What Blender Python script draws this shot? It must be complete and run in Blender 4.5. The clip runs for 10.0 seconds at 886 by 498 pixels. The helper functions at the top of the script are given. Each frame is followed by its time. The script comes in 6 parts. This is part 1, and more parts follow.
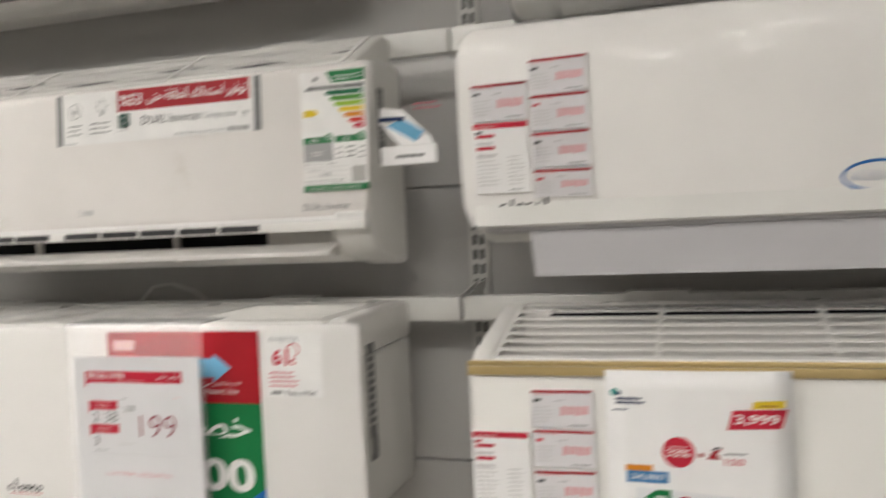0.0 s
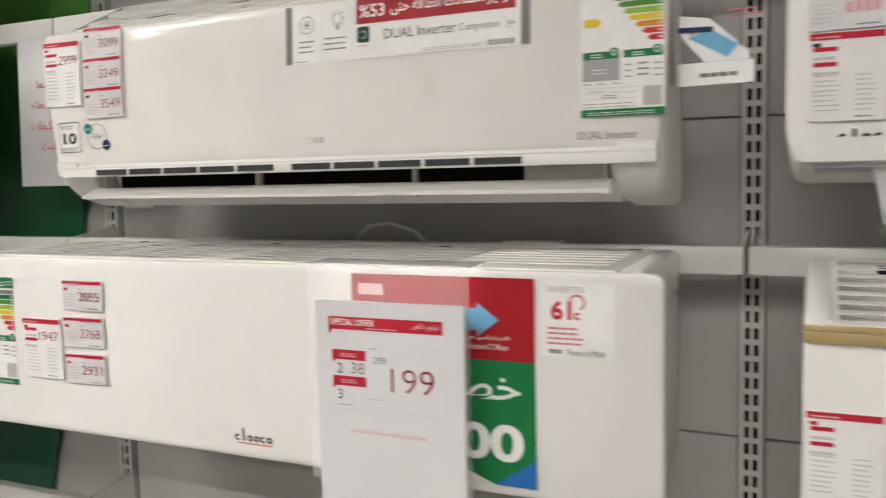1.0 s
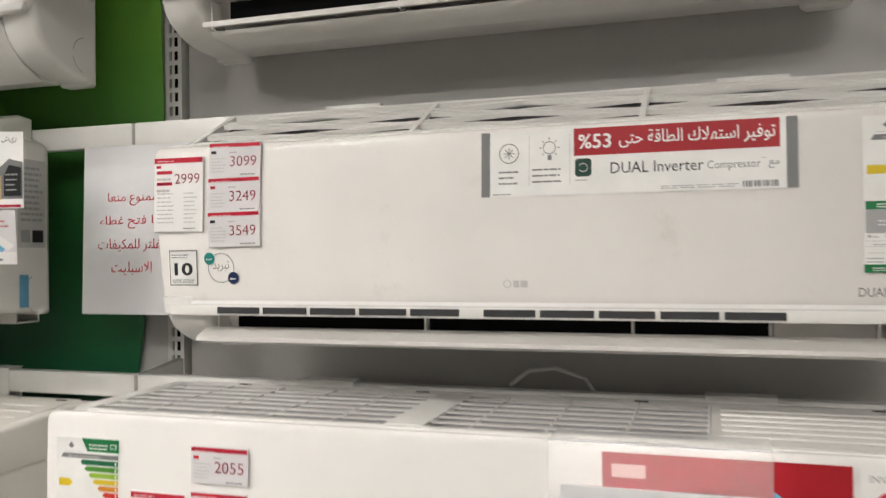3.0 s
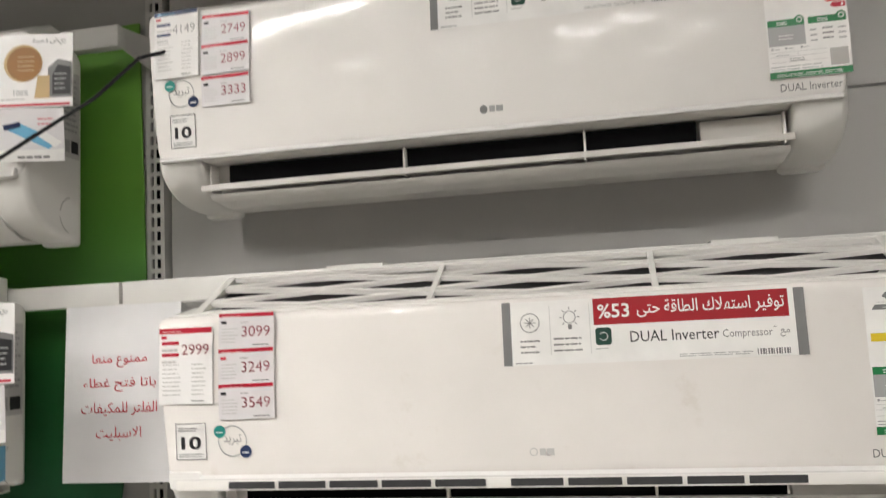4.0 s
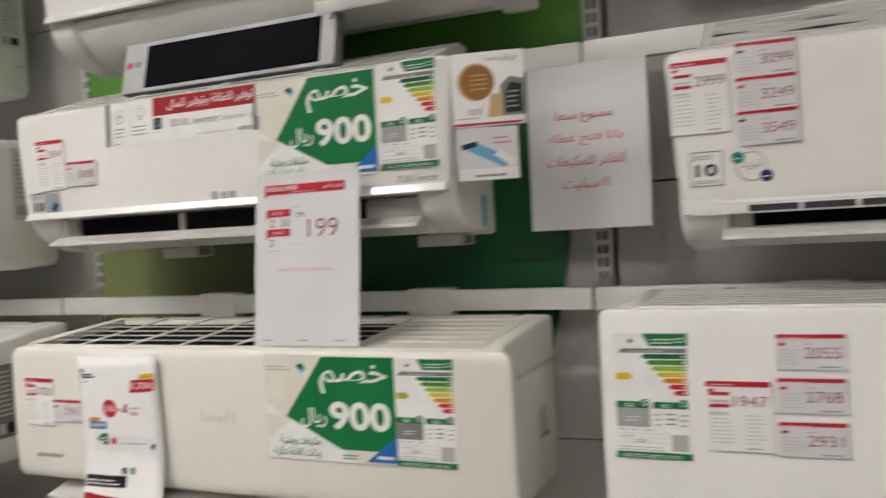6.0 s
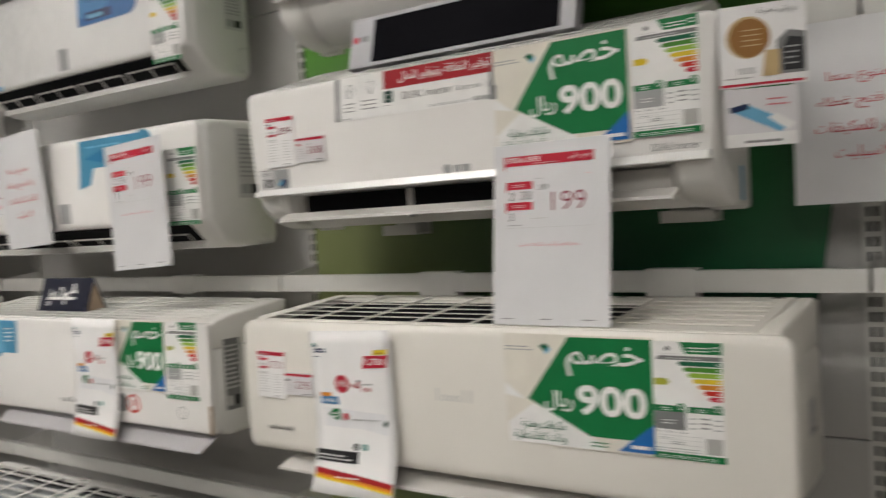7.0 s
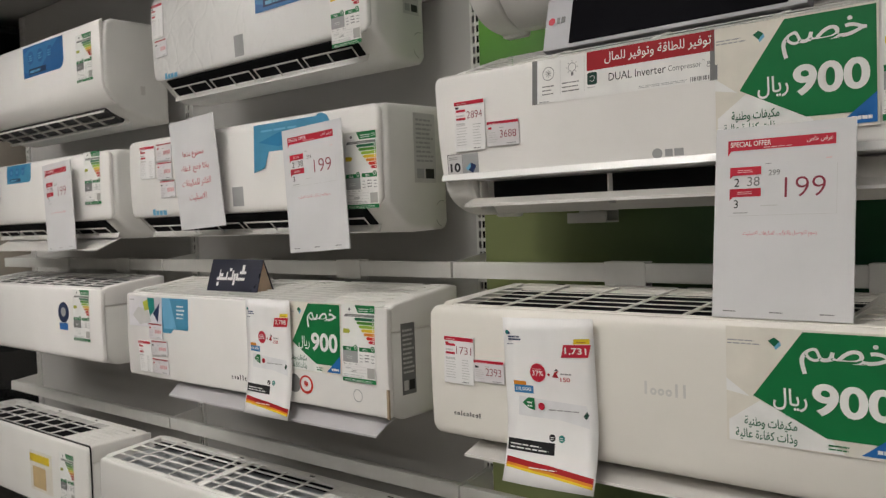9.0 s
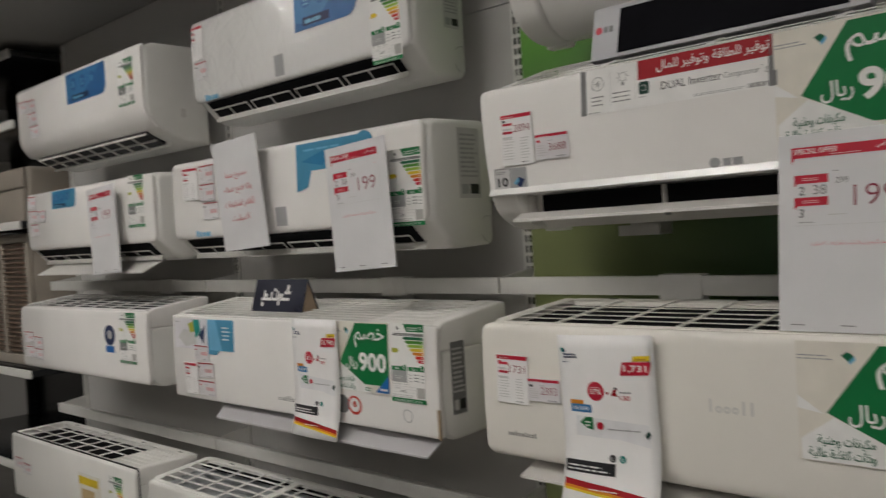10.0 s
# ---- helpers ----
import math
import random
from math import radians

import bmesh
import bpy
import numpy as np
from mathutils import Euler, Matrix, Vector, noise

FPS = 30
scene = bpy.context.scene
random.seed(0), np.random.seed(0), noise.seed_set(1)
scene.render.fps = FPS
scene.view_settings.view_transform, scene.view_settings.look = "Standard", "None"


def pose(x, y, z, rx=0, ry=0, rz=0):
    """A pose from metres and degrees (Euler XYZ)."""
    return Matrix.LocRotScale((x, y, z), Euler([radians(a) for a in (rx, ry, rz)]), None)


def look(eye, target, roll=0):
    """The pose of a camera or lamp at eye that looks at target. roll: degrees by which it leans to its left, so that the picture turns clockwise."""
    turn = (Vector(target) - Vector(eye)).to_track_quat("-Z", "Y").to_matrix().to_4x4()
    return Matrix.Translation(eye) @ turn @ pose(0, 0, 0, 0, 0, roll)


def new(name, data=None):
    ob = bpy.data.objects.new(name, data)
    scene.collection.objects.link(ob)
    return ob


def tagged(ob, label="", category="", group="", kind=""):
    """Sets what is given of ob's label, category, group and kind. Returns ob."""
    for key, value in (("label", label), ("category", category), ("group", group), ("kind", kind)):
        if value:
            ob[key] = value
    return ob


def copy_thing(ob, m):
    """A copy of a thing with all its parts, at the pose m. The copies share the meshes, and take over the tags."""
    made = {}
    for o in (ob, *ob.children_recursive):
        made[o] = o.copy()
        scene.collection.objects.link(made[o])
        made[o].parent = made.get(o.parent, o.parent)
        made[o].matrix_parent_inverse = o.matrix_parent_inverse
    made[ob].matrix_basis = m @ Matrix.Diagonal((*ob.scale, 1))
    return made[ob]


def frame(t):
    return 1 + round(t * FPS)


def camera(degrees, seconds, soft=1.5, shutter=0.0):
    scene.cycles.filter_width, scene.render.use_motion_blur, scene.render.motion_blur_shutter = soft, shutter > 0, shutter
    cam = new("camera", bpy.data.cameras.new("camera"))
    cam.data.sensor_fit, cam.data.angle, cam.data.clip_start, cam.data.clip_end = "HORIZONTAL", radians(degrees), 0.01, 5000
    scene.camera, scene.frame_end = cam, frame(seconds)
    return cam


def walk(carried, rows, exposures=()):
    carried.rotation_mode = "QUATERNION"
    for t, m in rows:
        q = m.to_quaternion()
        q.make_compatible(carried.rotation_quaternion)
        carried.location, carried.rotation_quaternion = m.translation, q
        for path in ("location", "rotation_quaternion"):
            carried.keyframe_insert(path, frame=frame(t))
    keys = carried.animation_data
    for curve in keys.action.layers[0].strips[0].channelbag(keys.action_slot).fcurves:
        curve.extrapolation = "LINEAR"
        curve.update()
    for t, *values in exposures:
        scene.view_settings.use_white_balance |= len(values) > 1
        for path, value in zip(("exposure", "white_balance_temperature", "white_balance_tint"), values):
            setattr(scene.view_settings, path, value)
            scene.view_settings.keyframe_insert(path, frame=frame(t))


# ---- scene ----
cam = camera(56.2, 10.0, soft=1.3, shutter=0.6)
PATH = [
    (0, (0.361, -1.35, 1.385), (-0.23, 0.559, 1.311), -2.7),
    (0.5, (0.234, -1.343, 1.37), (-0.516, 0.503, 1.199), -1.4),
    (1, (0.088, -1.267, 1.369), (-0.737, 0.546, 1.186), -1.4),
    (1.5, (-0.029, -1.305, 1.416), (-0.879, 0.503, 1.324), -0.1),
    (2, (-0.143, -1.358, 1.447), (-0.915, 0.486, 1.398), -0.3),
    (2.2, (-0.162, -1.349, 1.45), (-0.911, 0.504, 1.4), -0.4),
    (3.3, (-0.398, -1.244, 1.464), (-0.933, 0.683, 1.508), -0.7),
    (3.5, (-0.423, -1.255, 1.477), (-0.906, 0.684, 1.55), -0.9),
    (4, (-0.463, -1.318, 1.565), (-0.859, 0.631, 1.779), -2.7),
    (4.5, (-0.557, -1.381, 1.561), (-0.909, 0.572, 1.807), -5.1),
    (5, (-0.697, -1.426, 1.476), (-1.034, 0.544, 1.563), -5.0),
    (5.5, (-0.823, -1.494, 1.418), (-1.346, 0.436, 1.388), -4.1),
    (5.7, (-0.858, -1.504, 1.406), (-1.517, 0.384, 1.355), -3.7),
    (6.8, (-1.056, -1.495, 1.364), (-2.087, 0.217, 1.297), -3.1),
    (7, (-1.083, -1.508, 1.371), (-2.199, 0.149, 1.301), -3.2),
    (7.5, (-1.125, -1.53, 1.367), (-2.445, -0.028, 1.31), -2.8),
    (8, (-1.137, -1.49, 1.354), (-2.513, -0.04, 1.293), -1.8),
    (8.5, (-1.18, -1.501, 1.359), (-2.558, -0.053, 1.29), -1.3),
    (9, (-1.255, -1.591, 1.362), (-2.55, -0.069, 1.29), -2.0),
    (9.5, (-1.282, -1.626, 1.373), (-2.538, -0.071, 1.311), -3.1),
    (10, (-1.297, -1.589, 1.372), (-2.652, -0.118, 1.333), -3.4),
]
walk(cam, [(t, look(eye, target, roll)) for t, eye, target, roll in PATH],
     exposures=[(0, 0.14), (0.5, 0.14), (1, 0.12), (2, 0.13), (3.5, 0.2), (4.5, 0.36), (5.5, -0.16), (7, -0.66), (7.5, -0.66), (8.5, -0.78), (9.5, -0.98), (10, -1.24)])

# ---- light and exposure ----
world = bpy.data.worlds.new("world")
scene.world = world
world.use_nodes = True
world.node_tree.nodes["Background"].inputs[0].default_value = (0.8, 0.9, 1.0, 1)
world.node_tree.nodes["Background"].inputs[1].default_value = 0.05

LAMP = 250.0     # strength of the ceiling lights


# ---- materials ----
def nodes_of(name):
    m = bpy.data.materials.new(name)
    m.use_nodes = True
    nt = m.node_tree
    return m, nt, nt.nodes["Principled BSDF"]


def coat(name, col, rough=0.35, metal=0.0, grain=0.04, scale=6.0, bump=0.0, bump_scale=400.0, dirt=0.0, spec=0.5):
    """Painted, moulded or printed surface with cloudy variation, fine relief and faint soiling."""
    m, nt, b = nodes_of(name)
    N, L = nt.nodes, nt.links
    co = N.new("ShaderNodeTexCoord")
    n1 = N.new("ShaderNodeTexNoise")
    n1.inputs["Scale"].default_value, n1.inputs["Detail"].default_value = scale, 5
    L.new(co.outputs["Object"], n1.inputs["Vector"])
    ramp = N.new("ShaderNodeValToRGB")
    lo = [max(0, c * (1 - grain * 1.6)) for c in col]
    hi = [min(1, c * (1 + grain)) for c in col]
    ramp.color_ramp.elements[0].color, ramp.color_ramp.elements[1].color = (*lo, 1), (*hi, 1)
    ramp.color_ramp.elements[0].position, ramp.color_ramp.elements[1].position = 0.3, 0.7
    L.new(n1.outputs["Fac"], ramp.inputs["Fac"])
    out = ramp.outputs["Color"]
    if dirt:
        n2 = N.new("ShaderNodeTexNoise")
        n2.inputs["Scale"].default_value, n2.inputs["Detail"].default_value = 9.0, 8
        n2.inputs["Roughness"].default_value = 0.7
        L.new(co.outputs["Object"], n2.inputs["Vector"])
        r2 = N.new("ShaderNodeValToRGB")
        r2.color_ramp.elements[0].position, r2.color_ramp.elements[1].position = 0.6, 0.78
        r2.color_ramp.elements[0].color, r2.color_ramp.elements[1].color = (0, 0, 0, 1), (dirt, dirt, dirt, 1)
        L.new(n2.outputs["Fac"], r2.inputs["Fac"])
        mix = N.new("ShaderNodeMix")
        mix.data_type = "RGBA"
        L.new(r2.outputs["Color"], mix.inputs[0])
        L.new(out, mix.inputs[6])
        mix.inputs[7].default_value = (col[0] * 0.62, col[1] * 0.55, col[2] * 0.45, 1)
        out = mix.outputs[2]
    L.new(out, b.inputs["Base Color"])
    n3 = N.new("ShaderNodeTexNoise")
    n3.inputs["Scale"].default_value, n3.inputs["Detail"].default_value = scale * 4, 3
    L.new(co.outputs["Object"], n3.inputs["Vector"])
    mr = N.new("ShaderNodeMapRange")
    mr.inputs["To Min"].default_value, mr.inputs["To Max"].default_value = rough * 0.8, rough * 1.2
    L.new(n3.outputs["Fac"], mr.inputs["Value"])
    L.new(mr.outputs["Result"], b.inputs["Roughness"])
    b.inputs["Metallic"].default_value = metal
    b.inputs["Specular IOR Level"].default_value = spec
    if bump:
        n4 = N.new("ShaderNodeTexNoise")
        n4.inputs["Scale"].default_value, n4.inputs["Detail"].default_value = bump_scale, 2
        L.new(co.outputs["Object"], n4.inputs["Vector"])
        bp = N.new("ShaderNodeBump")
        bp.inputs["Strength"].default_value, bp.inputs["Distance"].default_value = bump, 0.001
        L.new(n4.outputs["Fac"], bp.inputs["Height"])
        L.new(bp.outputs["Normal"], b.inputs["Normal"])
    return m


GLOSS = coat("white_gloss_plastic", (0.82, 0.80, 0.775), 0.1, grain=0.02, dirt=0.07, bump=0.02, bump_scale=14, spec=0.16)
SMUDGED = coat("smudged_gloss_plastic", (0.82, 0.79, 0.76), 0.11, grain=0.03, dirt=0.36, bump=0.03, bump_scale=16, spec=0.36)
SATIN = coat("white_satin_plastic", (0.80, 0.785, 0.75), 0.32, grain=0.02, dirt=0.06, bump=0.05)
CREAM = coat("cream_satin_plastic", (0.78, 0.75, 0.69), 0.36, grain=0.02, dirt=0.05, bump=0.06)
SIDE = coat("white_side_plastic", (0.74, 0.73, 0.70), 0.4, grain=0.03, dirt=0.08, bump=0.08)
VANE = coat("pale_grey_plastic", (0.62, 0.60, 0.57), 0.38, grain=0.03, dirt=0.1)
# Near-black colour puts the shade of deep openings onto shallow sheets.
DARK = coat("cavity_shade", (0.006, 0.006, 0.007), 0.7, grain=0.2, bump=0.2, bump_scale=200, spec=0.08)
# Dark grey carries the shade inside top openings, vent slots and one outlet.
SHADE = coat("opening_shade", (0.05, 0.05, 0.052), 0.6, grain=0.15, scale=40, bump=0.4, bump_scale=600, spec=0.2)
BLACK = coat("black_plastic", (0.015, 0.016, 0.018), 0.25, grain=0.1)
# Flap plastic darkened for shade under a panel; also serves a translucent grey flap.
SHADEDGREY = coat("shaded_grey_plastic", (0.43, 0.42, 0.43), 0.35, grain=0.03, dirt=0.1)
SCREEN = coat("black_screen_glass", (0.010, 0.010, 0.012), 0.3, grain=0.1, spec=0.0)
LIP = coat("bevelled_gloss_plastic", (0.84, 0.83, 0.81), 0.2, grain=0.01, dirt=0.04, spec=0.8)
FINS = coat("aluminium_fins", (0.46, 0.48, 0.50), 0.42, metal=0.6, grain=0.25, scale=14, bump=0.5, bump_scale=500)
SILVER = coat("silver_plastic", (0.46, 0.46, 0.48), 0.5, metal=0.1, grain=0.05)
PANEL = coat("painted_steel_panel", (0.53, 0.52, 0.505), 0.45, grain=0.03, scale=3, dirt=0.08, bump=0.1, bump_scale=300)
RAIL = coat("white_painted_steel", (0.70, 0.69, 0.66), 0.38, grain=0.03, scale=12, dirt=0.12, bump=0.06)
GOLD = coat("gold_strip", (0.55, 0.42, 0.2), 0.3, metal=0.5, grain=0.06)
PAPER = coat("white_paper", (0.84, 0.83, 0.82), 0.55, grain=0.015, scale=20, bump=0.05)
GREYPAPER = coat("pale_grey_card", (0.70, 0.68, 0.69), 0.45, grain=0.03, scale=20)
ACRYL = coat("sleeved_paper", (0.73, 0.725, 0.735), 0.16, grain=0.05, scale=5, spec=0.6, bump=0.9, bump_scale=9)
CEIL = coat("ceiling_paint", (0.38, 0.38, 0.375), 0.8, grain=0.04, scale=1.5, bump=0.1)
WALL = coat("wall_paint", (0.36, 0.35, 0.335), 0.7, grain=0.05, scale=1.2, bump=0.1)
CARD = coat("navy_card", (0.012, 0.014, 0.03), 0.3, grain=0.1)
KRAFT = coat("kraft_card", (0.42, 0.32, 0.22), 0.6, grain=0.06)
BEIGE = coat("beige_plastic", (0.36, 0.32, 0.27), 0.4, grain=0.05, dirt=0.1)
LOUVRE = coat("brown_louvre_plastic", (0.16, 0.11, 0.08), 0.45, grain=0.1)


def crinkled_film():
    """Clear film left on a glossy panel: long creases and puckers that catch the lamps."""
    m, nt, b = nodes_of("filmed_gloss_plastic")
    N, L = nt.nodes, nt.links
    co = N.new("ShaderNodeTexCoord")
    warp = N.new("ShaderNodeTexNoise")
    warp.inputs["Scale"].default_value, warp.inputs["Detail"].default_value = 5, 2
    L.new(co.outputs["Object"], warp.inputs["Vector"])
    mixv = N.new("ShaderNodeMix")
    mixv.data_type = "RGBA"
    mixv.inputs[0].default_value = 0.22
    L.new(co.outputs["Object"], mixv.inputs[6])
    L.new(warp.outputs["Color"], mixv.inputs[7])
    cell = N.new("ShaderNodeTexVoronoi")
    cell.feature = "DISTANCE_TO_EDGE"
    cell.inputs["Scale"].default_value = 15
    L.new(mixv.outputs[2], cell.inputs["Vector"])
    crease = N.new("ShaderNodeMapRange")
    crease.inputs["From Max"].default_value = 0.12
    L.new(cell.outputs["Distance"], crease.inputs["Value"])
    soft = N.new("ShaderNodeTexNoise")
    soft.inputs["Scale"].default_value, soft.inputs["Detail"].default_value = 9, 3
    L.new(co.outputs["Object"], soft.inputs["Vector"])
    b1 = N.new("ShaderNodeBump")
    b1.inputs["Strength"].default_value, b1.inputs["Distance"].default_value = 0.8, 0.012
    L.new(soft.outputs["Fac"], b1.inputs["Height"])
    b2 = N.new("ShaderNodeBump")
    b2.inputs["Strength"].default_value, b2.inputs["Distance"].default_value = 0.5, 0.0016
    L.new(crease.outputs["Result"], b2.inputs["Height"])
    L.new(b1.outputs["Normal"], b2.inputs["Normal"])
    b.inputs["Base Color"].default_value = (0.81, 0.80, 0.785, 1)
    b.inputs["Roughness"].default_value = 0.3
    b.inputs["Coat Weight"].default_value, b.inputs["Coat Roughness"].default_value = 0.9, 0.06
    L.new(b2.outputs["Normal"], b.inputs["Coat Normal"])
    return m


FILM = crinkled_film()

def green_sheet():
    """Green display sheet: bright grass green above, deep bottle green below, olive towards one edge."""
    m, nt, b = nodes_of("graded_green_sheet")
    N, L = nt.nodes, nt.links
    geo = N.new("ShaderNodeNewGeometry")
    sep = N.new("ShaderNodeSeparateXYZ")
    L.new(geo.outputs["Position"], sep.inputs["Vector"])
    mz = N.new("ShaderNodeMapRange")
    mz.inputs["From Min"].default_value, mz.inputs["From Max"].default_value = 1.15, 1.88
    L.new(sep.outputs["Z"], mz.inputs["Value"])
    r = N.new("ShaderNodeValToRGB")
    # Middle and upper greens are lifted to offset shade from unit and bulkhead.
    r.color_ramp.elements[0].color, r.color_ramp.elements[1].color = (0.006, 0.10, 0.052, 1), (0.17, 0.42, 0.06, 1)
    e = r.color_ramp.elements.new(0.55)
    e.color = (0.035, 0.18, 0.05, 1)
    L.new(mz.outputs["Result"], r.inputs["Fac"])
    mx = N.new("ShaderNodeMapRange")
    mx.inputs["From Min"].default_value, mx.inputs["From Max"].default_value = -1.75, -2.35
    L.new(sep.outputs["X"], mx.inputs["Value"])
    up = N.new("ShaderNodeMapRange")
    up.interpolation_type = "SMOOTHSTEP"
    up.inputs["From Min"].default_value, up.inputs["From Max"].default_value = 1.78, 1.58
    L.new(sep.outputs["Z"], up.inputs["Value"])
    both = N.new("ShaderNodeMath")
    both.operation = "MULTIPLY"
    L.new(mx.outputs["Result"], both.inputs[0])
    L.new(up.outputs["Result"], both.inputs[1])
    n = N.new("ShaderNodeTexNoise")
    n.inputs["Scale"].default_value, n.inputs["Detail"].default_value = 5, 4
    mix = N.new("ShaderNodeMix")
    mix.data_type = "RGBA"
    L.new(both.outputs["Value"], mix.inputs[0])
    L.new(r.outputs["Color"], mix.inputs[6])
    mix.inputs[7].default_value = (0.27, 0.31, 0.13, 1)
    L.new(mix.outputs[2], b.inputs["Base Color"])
    mr = N.new("ShaderNodeMapRange")
    mr.inputs["To Min"].default_value, mr.inputs["To Max"].default_value = 0.3, 0.5
    L.new(n.outputs["Fac"], mr.inputs["Value"])
    L.new(mr.outputs["Result"], b.inputs["Roughness"])
    return m


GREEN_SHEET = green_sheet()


def glowing(name, col, strength):
    m, nt, b = nodes_of(name)
    b.inputs["Base Color"].default_value = (0.8, 0.8, 0.8, 1)
    b.inputs["Emission Color"].default_value = (*col, 1)
    b.inputs["Emission Strength"].default_value = strength
    return m


GLOW = glowing("lit_diffuser", (1.0, 0.958, 0.907), LAMP)


def floor_tiles():
    m, nt, b = nodes_of("polished_floor")
    N, L = nt.nodes, nt.links
    co = N.new("ShaderNodeTexCoord")
    n = N.new("ShaderNodeTexNoise")
    n.inputs["Scale"].default_value, n.inputs["Detail"].default_value = 7, 8
    L.new(co.outputs["Object"], n.inputs["Vector"])
    r = N.new("ShaderNodeValToRGB")
    r.color_ramp.elements[0].color, r.color_ramp.elements[1].color = (0.12, 0.112, 0.1, 1), (0.19, 0.178, 0.16, 1)
    L.new(n.outputs["Fac"], r.inputs["Fac"])
    L.new(r.outputs["Color"], b.inputs["Base Color"])
    b.inputs["Roughness"].default_value = 0.25
    return m


FLOOR = floor_tiles()
INKS = {}


def ink(key):
    """Printing ink by name."""
    table = {"white": (0.83, 0.82, 0.8), "red": (0.52, 0.02, 0.045), "maroon": (0.36, 0.012, 0.02), "rose": (0.62, 0.16, 0.2), "pink": (0.74, 0.5, 0.5),
             "green": (0.009, 0.17, 0.052), "deep_green": (0.008, 0.12, 0.055), "lime": (0.3, 0.48, 0.05), "olive": (0.42, 0.44, 0.06), "yellow": (0.72, 0.53, 0.03),
             "orange": (0.66, 0.24, 0.02), "scarlet": (0.6, 0.035, 0.02), "grey": (0.2, 0.2, 0.2), "mid": (0.36, 0.36, 0.36), "pale": (0.56, 0.55, 0.54),
             "black": (0.02, 0.02, 0.022), "blue": (0.02, 0.14, 0.42), "sky": (0.16, 0.42, 0.62), "navy": (0.015, 0.03, 0.09), "cream": (0.75, 0.71, 0.63),
             "teal": (0.02, 0.24, 0.21), "brown": (0.3, 0.14, 0.035), "tan": (0.55, 0.4, 0.2), "lilac": (0.68, 0.66, 0.69), "ash": (0.44, 0.43, 0.41), "ghost": (0.62, 0.605, 0.575), "royal": (0.03, 0.13, 0.33), "azure": (0.07, 0.27, 0.43), "petrol": (0.03, 0.2, 0.38), "blush": (0.7, 0.36, 0.38), "wine": (0.27, 0.035, 0.06), "mist": (0.76, 0.76, 0.77), "leaf": (0.07, 0.24, 0.03), "soot": (0.012, 0.05, 0.036), "cobalt": (0.05, 0.2, 0.42)}
    if key not in INKS:
        INKS[key] = coat("ink_" + key, table[key], 0.34, grain=0.04, scale=25, spec=0.3)
    return INKS[key]


# ---- mesh helpers ----
def thing(name, loc, label, category, group="", kind="", turn=None):
    ob = new(name)
    ob.empty_display_size = 0.05
    ob.matrix_world = Matrix.Translation(loc) @ (turn or Matrix())
    return tagged(ob, label, category, group, kind)


def finish(bm, name, mat, smooth=40):
    bmesh.ops.recalc_face_normals(bm, faces=bm.faces)
    me = bpy.data.meshes.new(name)
    bm.to_mesh(me)
    bm.free()
    me.materials.append(mat)
    if smooth:
        me.shade_smooth()
        me.set_sharp_from_angle(angle=radians(smooth))
    return me


def part(name, bm, mat, parent, label="", smooth=40):
    """Links a bmesh (or a mesh) as one mesh object under a thing or a part."""
    me = finish(bm, name, mat, smooth) if isinstance(bm, bmesh.types.BMesh) else bm
    ob = new(name, me)
    ob.parent = parent
    if label:
        ob["label"] = label
    return ob


def lone(name, bm, mat, label, category, group="", kind="", smooth=40):
    ob = new(name, finish(bm, name, mat, smooth))
    return tagged(ob, label, category, group, kind)


def box(bm, x0, x1, y0, y1, z0, z1, bev=0.0, seg=2):
    r = bmesh.ops.create_cube(bm, size=1.0, matrix=Matrix.Translation(((x0 + x1) / 2, (y0 + y1) / 2, (z0 + z1) / 2)) @ Matrix.Diagonal((abs(x1 - x0), abs(y1 - y0), abs(z1 - z0), 1)))
    if bev:
        es = list({e for v in r["verts"] for e in v.link_edges})
        bmesh.ops.bevel(bm, geom=es, offset=bev, segments=seg, affect="EDGES", profile=0.5)
    return bm


def cube(*a, **k):
    return box(bmesh.new(), *a, **k)


def inward(pts, d):
    """A closed outline moved inwards by d."""
    n, out = len(pts), []
    area = sum(pts[i][0] * pts[(i + 1) % n][1] - pts[(i + 1) % n][0] * pts[i][1] for i in range(n))
    s = 1 if area > 0 else -1
    for i in range(n):
        (ax, ay), (bx, by), (cx, cy) = pts[i - 1], pts[i], pts[(i + 1) % n]
        u, v = Vector((bx - ax, by - ay)).normalized(), Vector((cx - bx, cy - by)).normalized()
        m = Vector((-(u.y + v.y), u.x + v.x))
        m = m.normalized() if m.length > 1e-6 else Vector((-u.y, u.x))
        k = max(0.5, m.dot(Vector((-u.y, u.x))))
        out.append((bx + s * m.x * d / k, by + s * m.y * d / k))
    return out


def shell(profile, x0, x1, r=0.012):
    """A body of one side profile (y, z), drawn from x0 to x1, with softened ends."""
    bm = bmesh.new()
    rings = []
    for x, d in ((x0, r), (x0 + r * 0.3, r * 0.35), (x0 + r, 0), (x1 - r, 0), (x1 - r * 0.3, r * 0.35), (x1, r)):
        rings.append([bm.verts.new((x, y, z)) for y, z in (inward(profile, d) if d else profile)])
    n = len(profile)
    for a, b in zip(rings, rings[1:]):
        for i in range(n):
            bm.faces.new((a[i], a[(i + 1) % n], b[(i + 1) % n], b[i]))
    bm.faces.new(rings[0][::-1])
    bm.faces.new(rings[-1])
    return bm


def arc(cy, cz, ry, rz, a0, a1, n=6):
    return [(cy + ry * math.cos(radians(a0 + (a1 - a0) * i / n)), cz + rz * math.sin(radians(a0 + (a1 - a0) * i / n))) for i in range(n + 1)]


